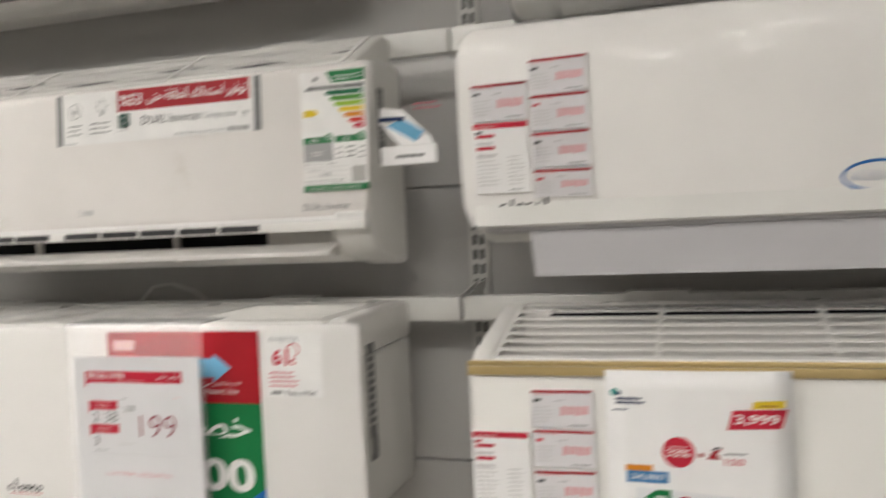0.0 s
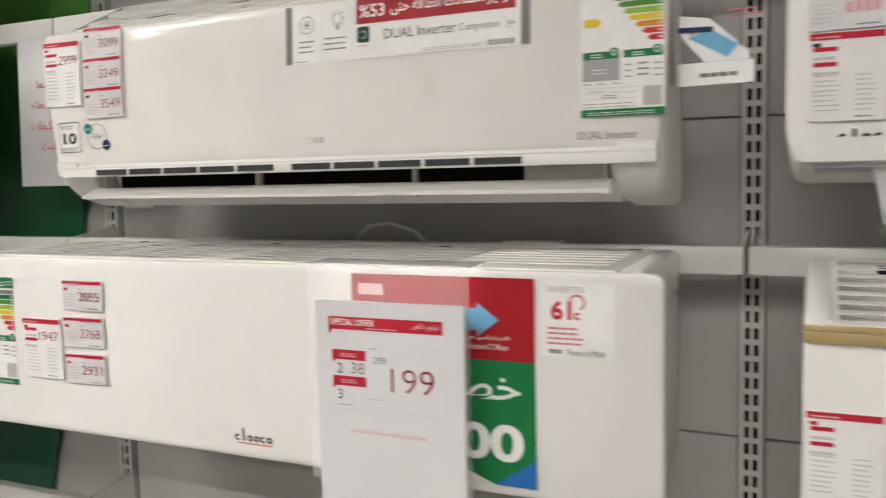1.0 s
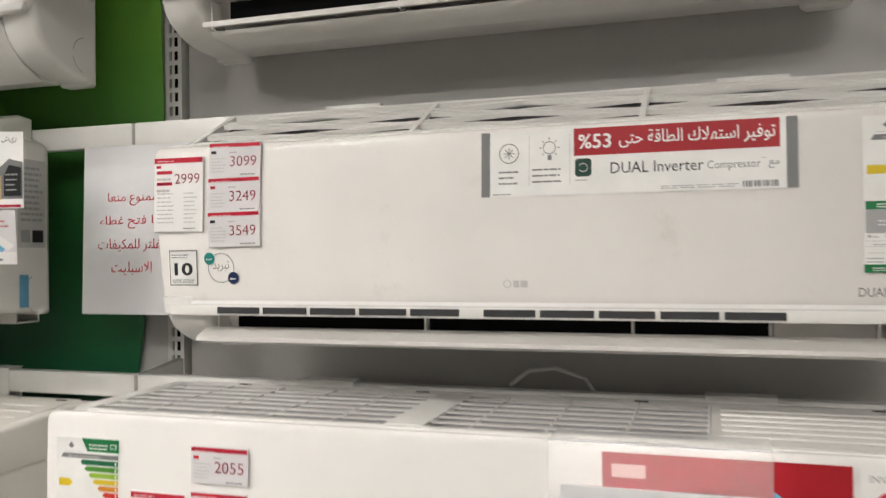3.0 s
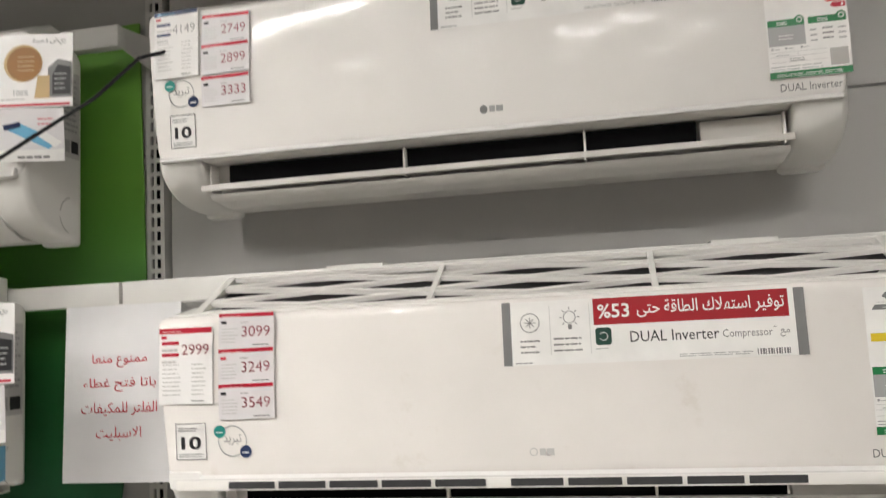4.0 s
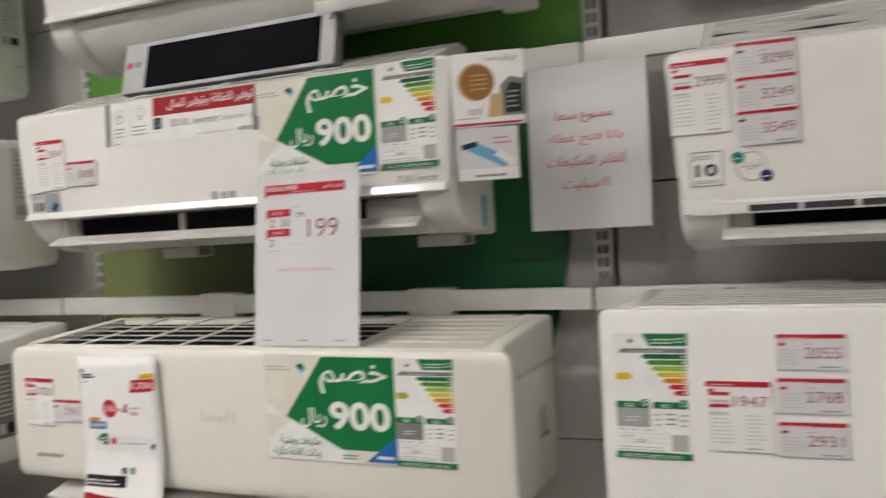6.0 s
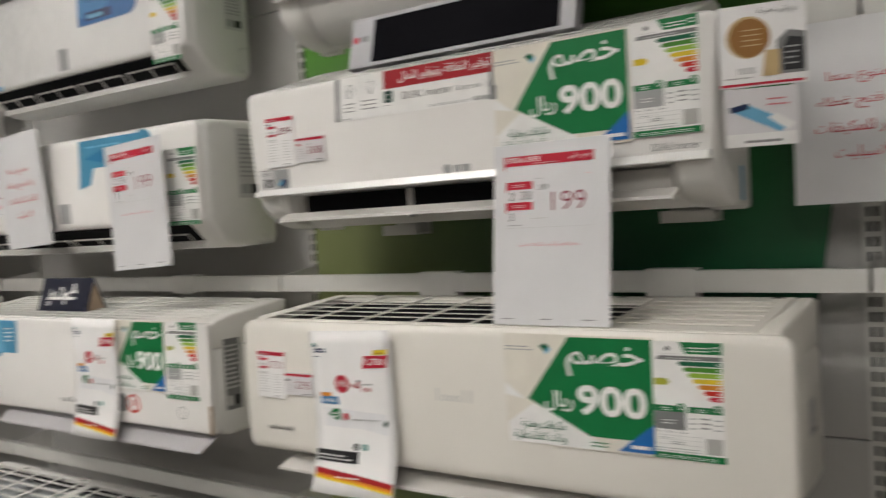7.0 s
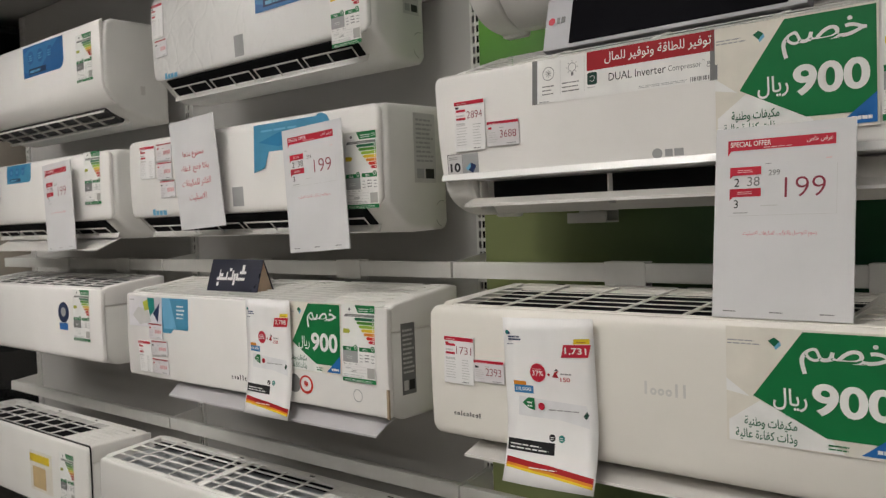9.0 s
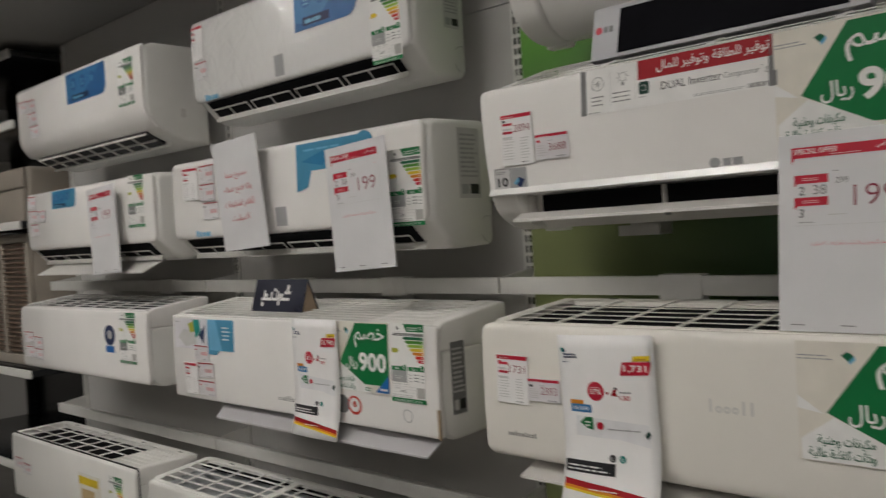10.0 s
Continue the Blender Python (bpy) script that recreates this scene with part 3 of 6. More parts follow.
def dual_unit(x0, x1, yf, z0, zp, zt, zh, label, yb=-0.104, slots=False, flap="open", panel_mat=GLOSS, foot=0.016):
    """A split unit with a flat front panel, round lower ends and a wide outlet. zp, zt: foot and head of the panel; zh: the top at the back."""
    W, D = x1 - x0, yb - yf
    t = thing("air_conditioner", ((x0 + x1) / 2, yb, z0), label, "air conditioner", "wall-mounted split units")
    h, p, q = W / 2, zp - z0, zt - z0
    H = zh - z0
    front = lambda z: -D + 0.005 * ((z - (p + q) / 2) / (q - p) * 2) ** 2
    top = [(0, H - 0.004), (-0.03, H), (-0.075, H - 0.004), (-D + 0.012, q + 0.006)]
    low = [(-D + 0.010, p)] + arc(-D + 0.125, p, 0.113, p, 186, 270, 9) + [(-0.02, 0), (-0.018, -0.006), (0, -0.006), (0, 0.012)]
    full = [(0, H - 0.075)] + arc(-0.024, H - 0.072, 0.024, 0.024, 0, 90, 5)[1:] + [(-D * 0.55, (H + q) / 2 - 0.018), (-D + 0.012, q + 0.002)] + low
    ends = 0.068
    # the two full-profile ends, and between them a body with its outlet cut away
    part("end_block", shell(full, -h + 0.012, -h + 0.012 + ends, 0.010), SIDE, t, "rounded white end of the casing")
    part("end_block", shell(full, h - 0.012 - ends, h - 0.012, 0.010), SIDE, t, "rounded white end of the casing")
    core = [(0, H - 0.062), (-0.06, H - 0.066), (-D + 0.014, q - 0.032), (-D + 0.012, p), (-D + 0.06, p - 0.002), (-D + 0.085, 0.02), (-D + 0.1, 0.001), (-0.012, 0.001), (0, 0.012)]
    core = [(min(y, 0), z) for y, z in core]
    a, b = -h + 0.012 + ends + 0.0005, h - 0.012 - ends - 0.0005
    part("body", shell(core, a, b, 0.001), SATIN, t)
    if flap == "shut":
        lid = [(-D + 0.013, p - 0.003), (-D + 0.018, p - 0.014), (-D + 0.032, p - 0.036), (-D + 0.058, p * 0.22), (-D + 0.09, 0.003), (-D + 0.1, -0.0005), (-D + 0.1, 0.004), (-D + 0.062, p * 0.22 + 0.004), (-D + 0.038, p - 0.034), (-D + 0.024, p - 0.012), (-D + 0.02, p - 0.003)]
        part("flap", shell(lid, a + 0.001, b - 0.001, 0.0012), SIDE, t, "closed curved air flap")
    else:
        # outlet: shallow throat with its shade in the colour, dividing fins, swing flap
        xr = a + (b - a) * 0.858
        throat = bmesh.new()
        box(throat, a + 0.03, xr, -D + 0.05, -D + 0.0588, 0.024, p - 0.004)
        part("air_outlet", throat, DARK, t, "air outlet with shade in its dark colour")
        part("outlet_cover", cube(xr + 0.004, b - 0.004, -D + 0.044, -D + 0.062, 0.022, p - 0.006, bev=0.003), VANE, t)
        ya = -D + 0.002 if flap == "open" else -D + 0.035
        za = 0.016 if flap == "open" else p * 0.5 - 0.012
        prof = [(ya, za), (ya + 0.002, za - 0.0015), (-D + 0.058, za + 0.010), (-D + 0.058, za + 0.013), (ya + 0.004, za + 0.0085), (ya, za + 0.0075)]
        if flap == "open":
            prof = [(ya, za), (ya + 0.03, za + 0.012), (-D + 0.052, p * 0.42), (-D + 0.052, p * 0.42 + 0.004), (ya + 0.028, za + 0.017), (ya + 0.001, za + 0.005)]
        part("flap", shell(prof, a - 0.01, b + 0.004, 0.001), VANE, t, "swung-open air flap")
        if flap == "half":
            chin = [(ya + 0.006, za - 0.0068), (ya + 0.013, za - 0.014), (-D + 0.075, 0.003), (-D + 0.1, -0.0005), (-D + 0.1, 0.006), (-D + 0.088, za - 0.012), (ya + 0.014, za - 0.0058)]
            part("chin", shell(chin, a + 0.001, b - 0.001, 0.0012), SIDE, t, "curved underside below the flap")
        fins(t, [a + 0.006] + [a + (xr - a) * k for k in (0.43, 0.79)] + [b - 0.008], -D + 0.05, za - 0.004, p - 0.004, deep=0.014)
    # top louvres
    cap = [(0, H - 0.07), (0, H - 0.006), (-0.03, H - 0.003), (-D + 0.016, q + 0.003), (-D + 0.016, q - 0.03)]
    part("top_cap", shell(cap, b + (0.031 if slots else -0.003), b + (0.052 if slots else 0.03), 0.004), SATIN, t, "closed end of the top")
    part("top_cap", shell(cap, a - 0.034, a - 0.0205, 0.004), SATIN, t, "closed end of the top")
    part("top_rim", cube(a, b, -0.03, 0, H - 0.061, H - 0.002, bev=0.003), SATIN, t)
    dy, dz = (-0.034) - (-D + 0.016), (H - 0.004) - (q + 0.004)
    if slots:
        lattice(t, a - 0.02, b + 0.03, -D + 0.016, -0.034, q + 0.004, dz)
    else:
        grille(t, a, b, -D + 0.016, -0.034, q + 0.004, 4, 4, bar=0.007, rib=0.012, tall=0.002, slope=dz, under=SHADE, depth=0.022)
    # front panel
    part("front_panel", slab((-h + foot, -h), (h - foot, h), p, q, front, 0.011, r=0.016), panel_mat, t, "glossy white front panel")
    lip = [(-D + 0.006, p + 0.0135), (-D - 0.0012, p + 0.0125), (-D - 0.0058, p + 0.001), (-D - 0.004, p - 0.001), (-D + 0.009, p - 0.001)]
    if flap == "half" or slots:
        lip = [(-D + 0.0055, p + 0.007), (-D + 0.0015, p + 0.0015), (-D + 0.002, p - 0.001), (-D + 0.009, p - 0.001)]
    part("panel_lip", shell(lip, -h + foot + 0.004, h - foot - 0.004, 0.002), LIP, t, "bevelled glossy lower lip")
    if slots:
        part("vent_strip", cube(-h + 0.03, h - 0.02, -D + 0.002, -D + 0.03, p - 0.0145, p - 0.001, bev=0.001), SATIN, t)
        # Slots are thin plates, their shade given by dark colour.
        me = finish(cube(-0.0325, 0.0325, -0.0012, 0.001, -0.009, 0.0, bev=0), "vent_slot", SHADE)
        for i in range(10):
            ob = part("vent_slot", me, SHADE, t)
            ob.matrix_local = Matrix.Translation((-h + 0.14 + i * 0.0708 + (0.026 if i > 4 else 0), -D + 0.0015, p - 0.0028))
        for s in (-1, 1):
            x = s * (h - foot - 0.026)
            part("corner_cap", shell([(-D + 0.006, p + 0.012), (-D + 0.0005, p + 0.010), (-D + 0.004, p - 0.012), (-D + 0.02, p - 0.014), (-D + 0.02, p)], x - 0.024, x + 0.024, 0.003), LIP, t, "bright bevelled corner of the panel's foot")
    t["front_y"] = -D
    return t, front, (W, p, q, H)


def plain_unit(x0, x1, yf, z0, z1, label, yb=-0.104, mat=SATIN, side=SIDE, rnd=0.03, lip=0.012, rows=6, cols=6, under=None, belly=0.05, black_edge=False, inset=0.0, rise=0.0, solid=0.0, bar=0.005, deep=0.05, panel_mat=None, edge=0.006, bridge=0.0, rib=0.008):
    """A box-shaped unit with a flat front and an open slatted top."""
    W, D, H = x1 - x0, yb - yf, z1 - z0
    t = thing("air_conditioner", ((x0 + x1) / 2, yb, z0), label, "air conditioner", "wall-mounted split units")
    h = W / 2
    front = lambda z: -D + 0.004 * ((z - H / 2) / H * 2) ** 2
    body = [(0, H - 0.058), (-D + 0.014, H - 0.058), (-D + 0.012, belly)] + arc(-D + 0.012 + belly * 0.9, belly, belly * 0.9, belly - 0.002, 180, 270, 5)[1:] + [(-0.01, 0.004), (0, 0.014)]
    part("body", shell(body, -h + inset, h - inset, 0.008), side, t)
    g0, g1 = -D + 0.022, -0.03
    k = 0.03 + inset
    for s in (-1, 1):
        e = [(0, H - 0.004 + rise), (-0.02, H + rise), (-D + 0.03, H + rise * 0.12), (-D + 0.016, H - 0.006), (-D + 0.014, H - 0.0585), (0, H - 0.0585)]
        part("top_end", shell(e, s * (h - k) - (k - inset if s < 0 else 0) + (0.0005 if s > 0 else 0), s * (h - k) + (k - inset if s > 0 else 0) - (0.0005 if s < 0 else 0), 0.006), mat, t)
    part("top_rim", cube(-h + k, h - k, -0.03, -0.0005, H - 0.0575, H - 0.001 + rise, bev=0.003), mat, t)
    part("front_rim", cube(-h + k, h - k, -D + 0.0145, g0, H - 0.0575, H - 0.002, bev=0.002), mat, t)
    kr = k + (W - 2 * k) * solid
    if solid:
        part("top_plate", shell([(-0.03, H - 0.001 + rise), (g0, H - 0.002), (g0, H - 0.0575), (-0.03, H - 0.0575)], h - kr, h - k - 0.0005, 0.002), mat, t, "closed ribbed end of the top")
        rb = finish(cube(0, kr - k - 0.03, -0.0015, 0.0015, 0, 0.0022, bev=0.0006, seg=1), "ridge", mat)
        for i in range(1, 7):
            ob = part("ridge", rb, mat, t)
            ob.matrix_local = Matrix.Translation((h - kr + 0.012, g0 + (g1 - g0) * i / 7, H - 0.0012 + rise * i / 7))
    grille(t, -h + k, h - kr - 0.001, g0, g1, H - 0.001, rows, cols, bar=bar, rib=rib, slope=rise, mat=mat, under=under or FINS, depth=deep)
    for s in (-0.72, -0.2, 0.35, 0.86):
        part("notch", cube(s * h - 0.009, s * h + 0.009, -0.026, -0.021, H - 0.0005 + rise, H + 0.0006 + rise), BLACK, t, "small dark notch in the top")
    part("front_panel", slab((-h, -h), (h, h), lip, H - 0.004, front, 0.012, r=rnd, edge=edge), panel_mat or mat, t, "flat white front panel")
    if bridge:
        ln = g1 - g0
        part("bridge", cube(-bridge / 2, bridge / 2, 0, math.hypot(ln, rise), -0.004, 0.0012, bev=0.001), mat, t, "wide cross piece of the top").matrix_local = Matrix.Translation((-0.06, g0, H - 0.001)) @ Matrix.Rotation(math.atan2(rise, ln), 4, "X")
    if black_edge:
        part("edge_strip", cube(-h + 0.02, h - 0.004, -D + 0.0125, -D + 0.0165, H - 0.004, H + 0.001), BLACK, t, "black seam along the panel edge")
        part("edge_strip", cube(h - 0.003, h + 0.0012, -D + 0.0122, -D + 0.0165, 0.03, H - 0.004), BLACK, t, "black seam along the panel edge")
    return t, front, (W, H)


def swept_unit(x0, x1, yf, z0, z1, label, yb=-0.06, deep=0.07, open_=True, mat=GLOSS, bow=0.006, rnd=0.022):
    """A unit with a flat front, deep side and a framed outlet along its sloping underside."""
    W, D, H = x1 - x0, yb - yf, z1 - z0
    t = thing("air_conditioner", ((x0 + x1) / 2, yb, z0), label, "air conditioner", "wall-mounted split units")
    h = W / 2
    front = lambda z: -D + bow * ((z - H * 0.6) / H * 2) ** 2
    body = [(0, H - 0.01), (-0.02, H), (-D + 0.03, H - 0.004), (-D + 0.012, H - 0.02), (-D + 0.011, deep - 0.004), (-D + 0.062, 0.016), (-D + 0.085, 0.004), (-D + 0.11, 0.0), (-0.01, 0.004), (0, 0.02)]
    part("body", shell(body, -h + 0.003, h - 0.003, 0.016), SIDE, t)
    part("front_panel", slab((-h, -h), (h - 0.012, h - 0.012), deep - 0.008, H - 0.006, front, 0.012, r=rnd), mat, t, "glossy white front panel")
    # outlet along the lower front: throat with shade in its colour, framed cells and a flap, on the sloping underside
    A, B = Vector((-D + 0.0115, deep - 0.008)), Vector((-D + 0.062, 0.015))
    run = (B - A).length
    ang = math.atan2(B.y - A.y, B.x - A.x)
    m = Matrix.Translation((0, A.x, A.y)) @ Matrix.Rotation(ang, 4, "X")     # local y runs back along the slope, local -z outwards
    xa, xb = -h + 0.05, h - 0.075
    if open_:
        part("air_outlet", cube(xa, xb, 0.004, run * 0.92, -0.0022, 0.006), DARK, t, "air outlet with shade in its dark colour").matrix_local = m
        part("outlet_edge", cube(xa - 0.01, xb + 0.01, run * 0.865, run * 0.90, -0.010, 0.002, bev=0.001, seg=1), VANE, t).matrix_local = m
        prof = [(run * 0.88, -0.003), (run * 0.97, -0.017), (run * 0.945, -0.0185), (run * 0.85, -0.006)]
        part("flap", shell(prof, xa - 0.012, xb + 0.012, 0.002), VANE, t, "grey air flap under the outlet").matrix_local = m
        # four pairs of framed cells before the throat
        wide = (xb - xa) / 8
        bm = bmesh.new()
        c = wide / 2 - 0.004
        box(bm, -c, c, run * 0.33, run * 0.385, -0.0145, -0.0125)
        for sx in (-c, c - 0.0028):
            box(bm, sx, sx + 0.0024, run * 0.385, run * 0.87, -0.0145, -0.0125)
        me = finish(bm, "vane_frame", VANE)
        for i in range(8):
            ob = part("vane_frame", me, VANE, t)
            ob.matrix_local = m @ Matrix.Translation((xa + wide * (i + 0.5) + (0.006 if i % 2 == 0 else -0.006), 0, 0))
    else:
        # Shade below the panel is mixed into this flap's grey.
        part("flap", cube(xa - 0.02, xb + 0.04, 0.006, run * 0.94, -0.004, 0.004, bev=0.002), SHADEDGREY, t, "closed air flap, shade in its grey").matrix_local = m @ Matrix.Translation((0, 0.004, 0.002))
    bm = bmesh.new()
    for i in range(14):
        box(bm, -h + 0.08 + i * (W - 0.2) / 14, -h + 0.08 + (i + 0.82) * (W - 0.2) / 14, -D + 0.045, -0.03, H - 0.006, H - 0.0015)
    part("top_vents", bm, FINS, t, "row of top vents", smooth=0)
    return t, front, (W, H)


def curved_unit(x0, x1, yf, z0, z1, label, yb=-0.06):
    """A unit whose flat front sweeps back under itself to a thin tail at the wall, with the outlet in the sweep."""
    W, D, H = x1 - x0, yb - yf, z1 - z0
    t = thing("air_conditioner", ((x0 + x1) / 2, yb, z0), label, "air conditioner", "wall-mounted split units")
    h, kz, cy = W / 2, H * 0.4, -0.015
    ry = D + cy
    curve = lambda a, d=0.0: (cy + (ry - d) * math.cos(radians(a)), kz + (kz - d) * math.sin(radians(a)))
    front = lambda z: -D if z > kz else cy - ry * math.sqrt(max(0.02, 1 - ((kz - z) / kz) ** 2))
    body = [(0, H - 0.012), (-0.012, H), (-D + 0.04, H - 0.003), (-D + 0.012, H - 0.02), (-D + 0.006, H * 0.7)] + [curve(a, 0.006) for a in range(180, 271, 9)] + [(0, 0.006)]
    part("body", shell(body, -h + 0.003, h - 0.003, 0.012), SIDE, t)
    out = [(-D + 0.012, H - 0.006), (-D, H - 0.02)] + [curve(a) for a in range(180, 217, 6)]
    back = [curve(a, 0.008) for a in range(216, 179, -6)] + [(-D + 0.012, H - 0.02)]
    part("front_panel", shell(out + back, -h, h - 0.01, 0.0008), GLOSS, t, "glossy white front panel that curves back below")
    A, B = Vector(curve(218)), Vector(curve(243))
    run = (B - A).length
    m = Matrix.Translation((0, A.x, A.y)) @ Matrix.Rotation(math.atan2(B.y - A.y, B.x - A.x), 4, "X")
    xa, xb = -h + 0.06, h - 0.09
    # Outlet shade is put into this sheet's dark grey.
    part("air_outlet", cube(xa, xb, 0.004, run * 0.95, -0.005, 0.006), SHADE, t, "air outlet with shade in its dark colour").matrix_local = m
    part("outlet_edge", cube(xa - 0.02, xb + 0.02, run * 0.95, run * 1.08, -0.012, 0.004, bev=0.002, seg=1), SATIN, t).matrix_local = m
    for f in (0.02, 0.5):
        part("vane", cube(xa, xb, run * f, run * f + 0.004, -0.012, -0.004, bev=0.001, seg=1), VANE, t).matrix_local = m
    me = finish(cube(-0.006, 0.006, 0.002, run * 0.96, -0.010, -0.0045, bev=0.001, seg=1), "divider", VANE)
    for k in range(1, 8):
        part("divider", me, VANE, t).matrix_local = m @ Matrix.Translation((xa + (xb - xa) * k / 8, 0, 0))
    bm = bmesh.new()
    for i in range(14):
        box(bm, -h + 0.08 + i * (W - 0.2) / 14, -h + 0.08 + (i + 0.82) * (W - 0.2) / 14, -D + 0.05, -0.03, H - 0.005, H - 0.0008)
    part("top_vents", bm, FINS, t, "row of top vents", smooth=0)
    part("side_badge", cube(h - 0.003, h - 0.0015, -D * 0.45, -D * 0.38, 0.09, 0.118), VANE, t, "small grey badge on the side")
    return t, front, (W, H)


# ---- the units, bay by bay ----
LGA = dual_unit(-1.138, -0.138, -0.205, 1.787, 1.848, 2.082, 2.14, "glossy white split air conditioner with half-open flap on the top rail", flap="half", yb=-0.03)
LGB = dual_unit(-1.092, -0.069, -0.265, 1.324, 1.390, 1.612, 1.676, "white split air conditioner with open flap and smudged front", slots=True, panel_mat=SMUDGED)
LGC = dual_unit(-2.363, -1.405, -0.305, 1.368, 1.438, 1.648, 1.705, "white split air conditioner with open flap and discount poster")
LGD = dual_unit(-2.33, -1.303, -0.255, 1.75, 1.835, 2.06, 2.12, "white split air conditioner hung above the green sheet", flap="shut")
LGR = dual_unit(0.10, 1.12, -0.235, 1.672, 1.738, 1.96, 2.02, "white split air conditioner above a bowed unit", flap="half")
GIB = plain_unit(-1.181, -0.062, -0.370, 0.972, 1.258, "white box-shaped split air conditioner with red and green poster", mat=SATIN, rnd=0.012, rows=7, cols=9, inset=0.024, bar=0.0115, deep=0.008, under=SHADEDGREY, panel_mat=GLOSS, edge=0.0025, solid=0.22, bridge=0.05, rib=0.003)
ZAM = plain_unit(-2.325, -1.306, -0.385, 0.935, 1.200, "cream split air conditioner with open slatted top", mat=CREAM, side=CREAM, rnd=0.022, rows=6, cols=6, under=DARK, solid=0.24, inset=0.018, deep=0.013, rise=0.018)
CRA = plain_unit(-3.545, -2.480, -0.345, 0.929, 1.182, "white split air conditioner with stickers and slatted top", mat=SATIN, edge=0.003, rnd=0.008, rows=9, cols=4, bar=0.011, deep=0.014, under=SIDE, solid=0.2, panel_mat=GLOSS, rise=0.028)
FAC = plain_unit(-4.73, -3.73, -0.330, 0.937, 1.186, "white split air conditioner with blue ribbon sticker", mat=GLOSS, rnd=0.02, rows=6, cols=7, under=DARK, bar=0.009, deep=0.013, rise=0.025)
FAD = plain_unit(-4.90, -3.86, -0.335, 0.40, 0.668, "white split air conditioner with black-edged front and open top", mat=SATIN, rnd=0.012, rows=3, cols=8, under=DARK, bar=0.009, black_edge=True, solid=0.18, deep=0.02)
DTW = plain_unit(-3.78, -2.62, -0.335, 0.37, 0.652, "white split air conditioner with a wide grid top", mat=SATIN, rnd=0.012, rows=5, cols=8, under=FINS, deep=0.022, solid=0.2, bar=0.009, rise=0.02, bridge=0.03)
# Dark strip stands in for the shade inside a rear slot.
part("rear_slot", cube(-0.53, 0.3, -0.066, -0.036, 0.2885, 0.2925), DARK, DTW[0], "strip coloured dark for the shade in a slot along the top's back")
GOL = plain_unit(0.075, 1.15, -0.345, 0.94, 1.206, "white split air conditioner with a gold strip and open top", mat=SATIN, rnd=0.012, rows=7, cols=5, under=VANE, bar=0.011, rise=0.045, deep=0.016)
GLO = swept_unit(0.052, 1.12, -0.262, 1.345, 1.645, "glossy white split air conditioner with bowed front", deep=0.03, bow=0.016, yb=-0.104, open_=False, rnd=0.036)
WNA = swept_unit(-3.50, -2.585, -0.25, 1.735, 2.04, "white split air conditioner with crinkled protective film", mat=FILM)
WNB = swept_unit(-3.60, -2.53, -0.285, 1.335, 1.63, "white split air conditioner with sleeved papers over its front")
FAA = curved_unit(-4.72, -3.72, -0.29, 1.705, 2.03, "white split air conditioner with blue sticker and curved underside")
FAB = swept_unit(-4.70, -3.70, -0.29, 1.335, 1.62, "white split air conditioner with open bottom flap")

for bx, bz, bd in ((-2.12, 1.662, 0.315), (-1.52, 1.662, 0.315), (-2.05, 1.242, 0.29), (-1.56, 1.242, 0.29), (-2.85, 1.242, 0.27), (-3.25, 1.242, 0.27),
                   (-0.85, 1.662, 0.3), (-0.28, 1.662, 0.3), (-0.9, 1.242, 0.2), (-0.3, 1.242, 0.2), (0.3, 1.242, 0.2), (-4.0, 1.242, 0.2), (-4.45, 1.242, 0.2)):
    bracket(bx, bz, bd)

for u in (LGA, WNA, WNB, FAA, FAB):
    o, (w, *_, hh) = u[0].matrix_world.translation, u[2]
    lone("mounting_plate", cube(o.x - w * 0.32, o.x + w * 0.32, o.y + 0.0005, PANEL_Y - 0.0005, o.z + 0.05, o.z + hh * 0.8, bev=0.002), RAIL, "steel mounting plate behind a wall unit", "mounting plate", "mounting plates")

# gold trim and hanging lower flaps
# The slot's shade is painted as a near-black strip.
part("rear_slot", cube(-0.46, 0.46, -0.06, -0.034, 0.296, 0.3035), DARK, GOL[0], "strip coloured dark for the shade in a slot along the top's back")
part("gold_trim", cube(-0.537, 0.537, -0.2445, -0.2405, 0.258, 0.2645, bev=0.001), GOLD, GOL[0], "gold strip along the panel's top edge")
part("gold_trim", cube(-0.537, 0.537, -0.2440, -0.2425, 0.246, 0.2575, bev=0.0005), GOLD, GOL[0], "gold strip along the panel's top edge")


def hanging_flap(unit, x0, x1, y0, z0, y1, z1, mat=VANE):
    """A thin lower air flap that swings out below its unit."""
    o = unit[0].matrix_world.translation
    bm = bmesh.new()
    pts = [(x0, y0, z0), (x1, y0, z0), (x1 - 0.012, y1, z1), (x0 + 0.012, y1, z1)]
    a = [bm.verts.new(Vector(p) - o) for p in pts]
    b = [bm.verts.new(Vector(p) - o + Vector((0, 0.0015, 0.004))) for p in pts]
    bm.faces.new(a), bm.faces.new(b[::-1])
    for k in range(4):
        bm.faces.new((a[k], b[k], b[(k + 1) % 4], a[(k + 1) % 4]))
    part("lower_flap", bm, mat, unit[0], "grey lower air flap hanging open", smooth=0)


hanging_flap(CRA, -3.33, -2.50, -0.305, 0.937, -0.357, 0.9, SHADEDGREY)
hanging_flap(ZAM, -2.25, -1.36, -0.29, 0.938, -0.395, 0.915)
# Bowed unit's flap: darker grey holds the shade of its recess.
hanging_flap(GLO, 0.14, 1.04, -0.232, 1.366, -0.262, 1.302, SHADEDGREY)
hanging_flap(FAB, -4.62, -3.78, -0.22, 1.338, -0.30, 1.30)


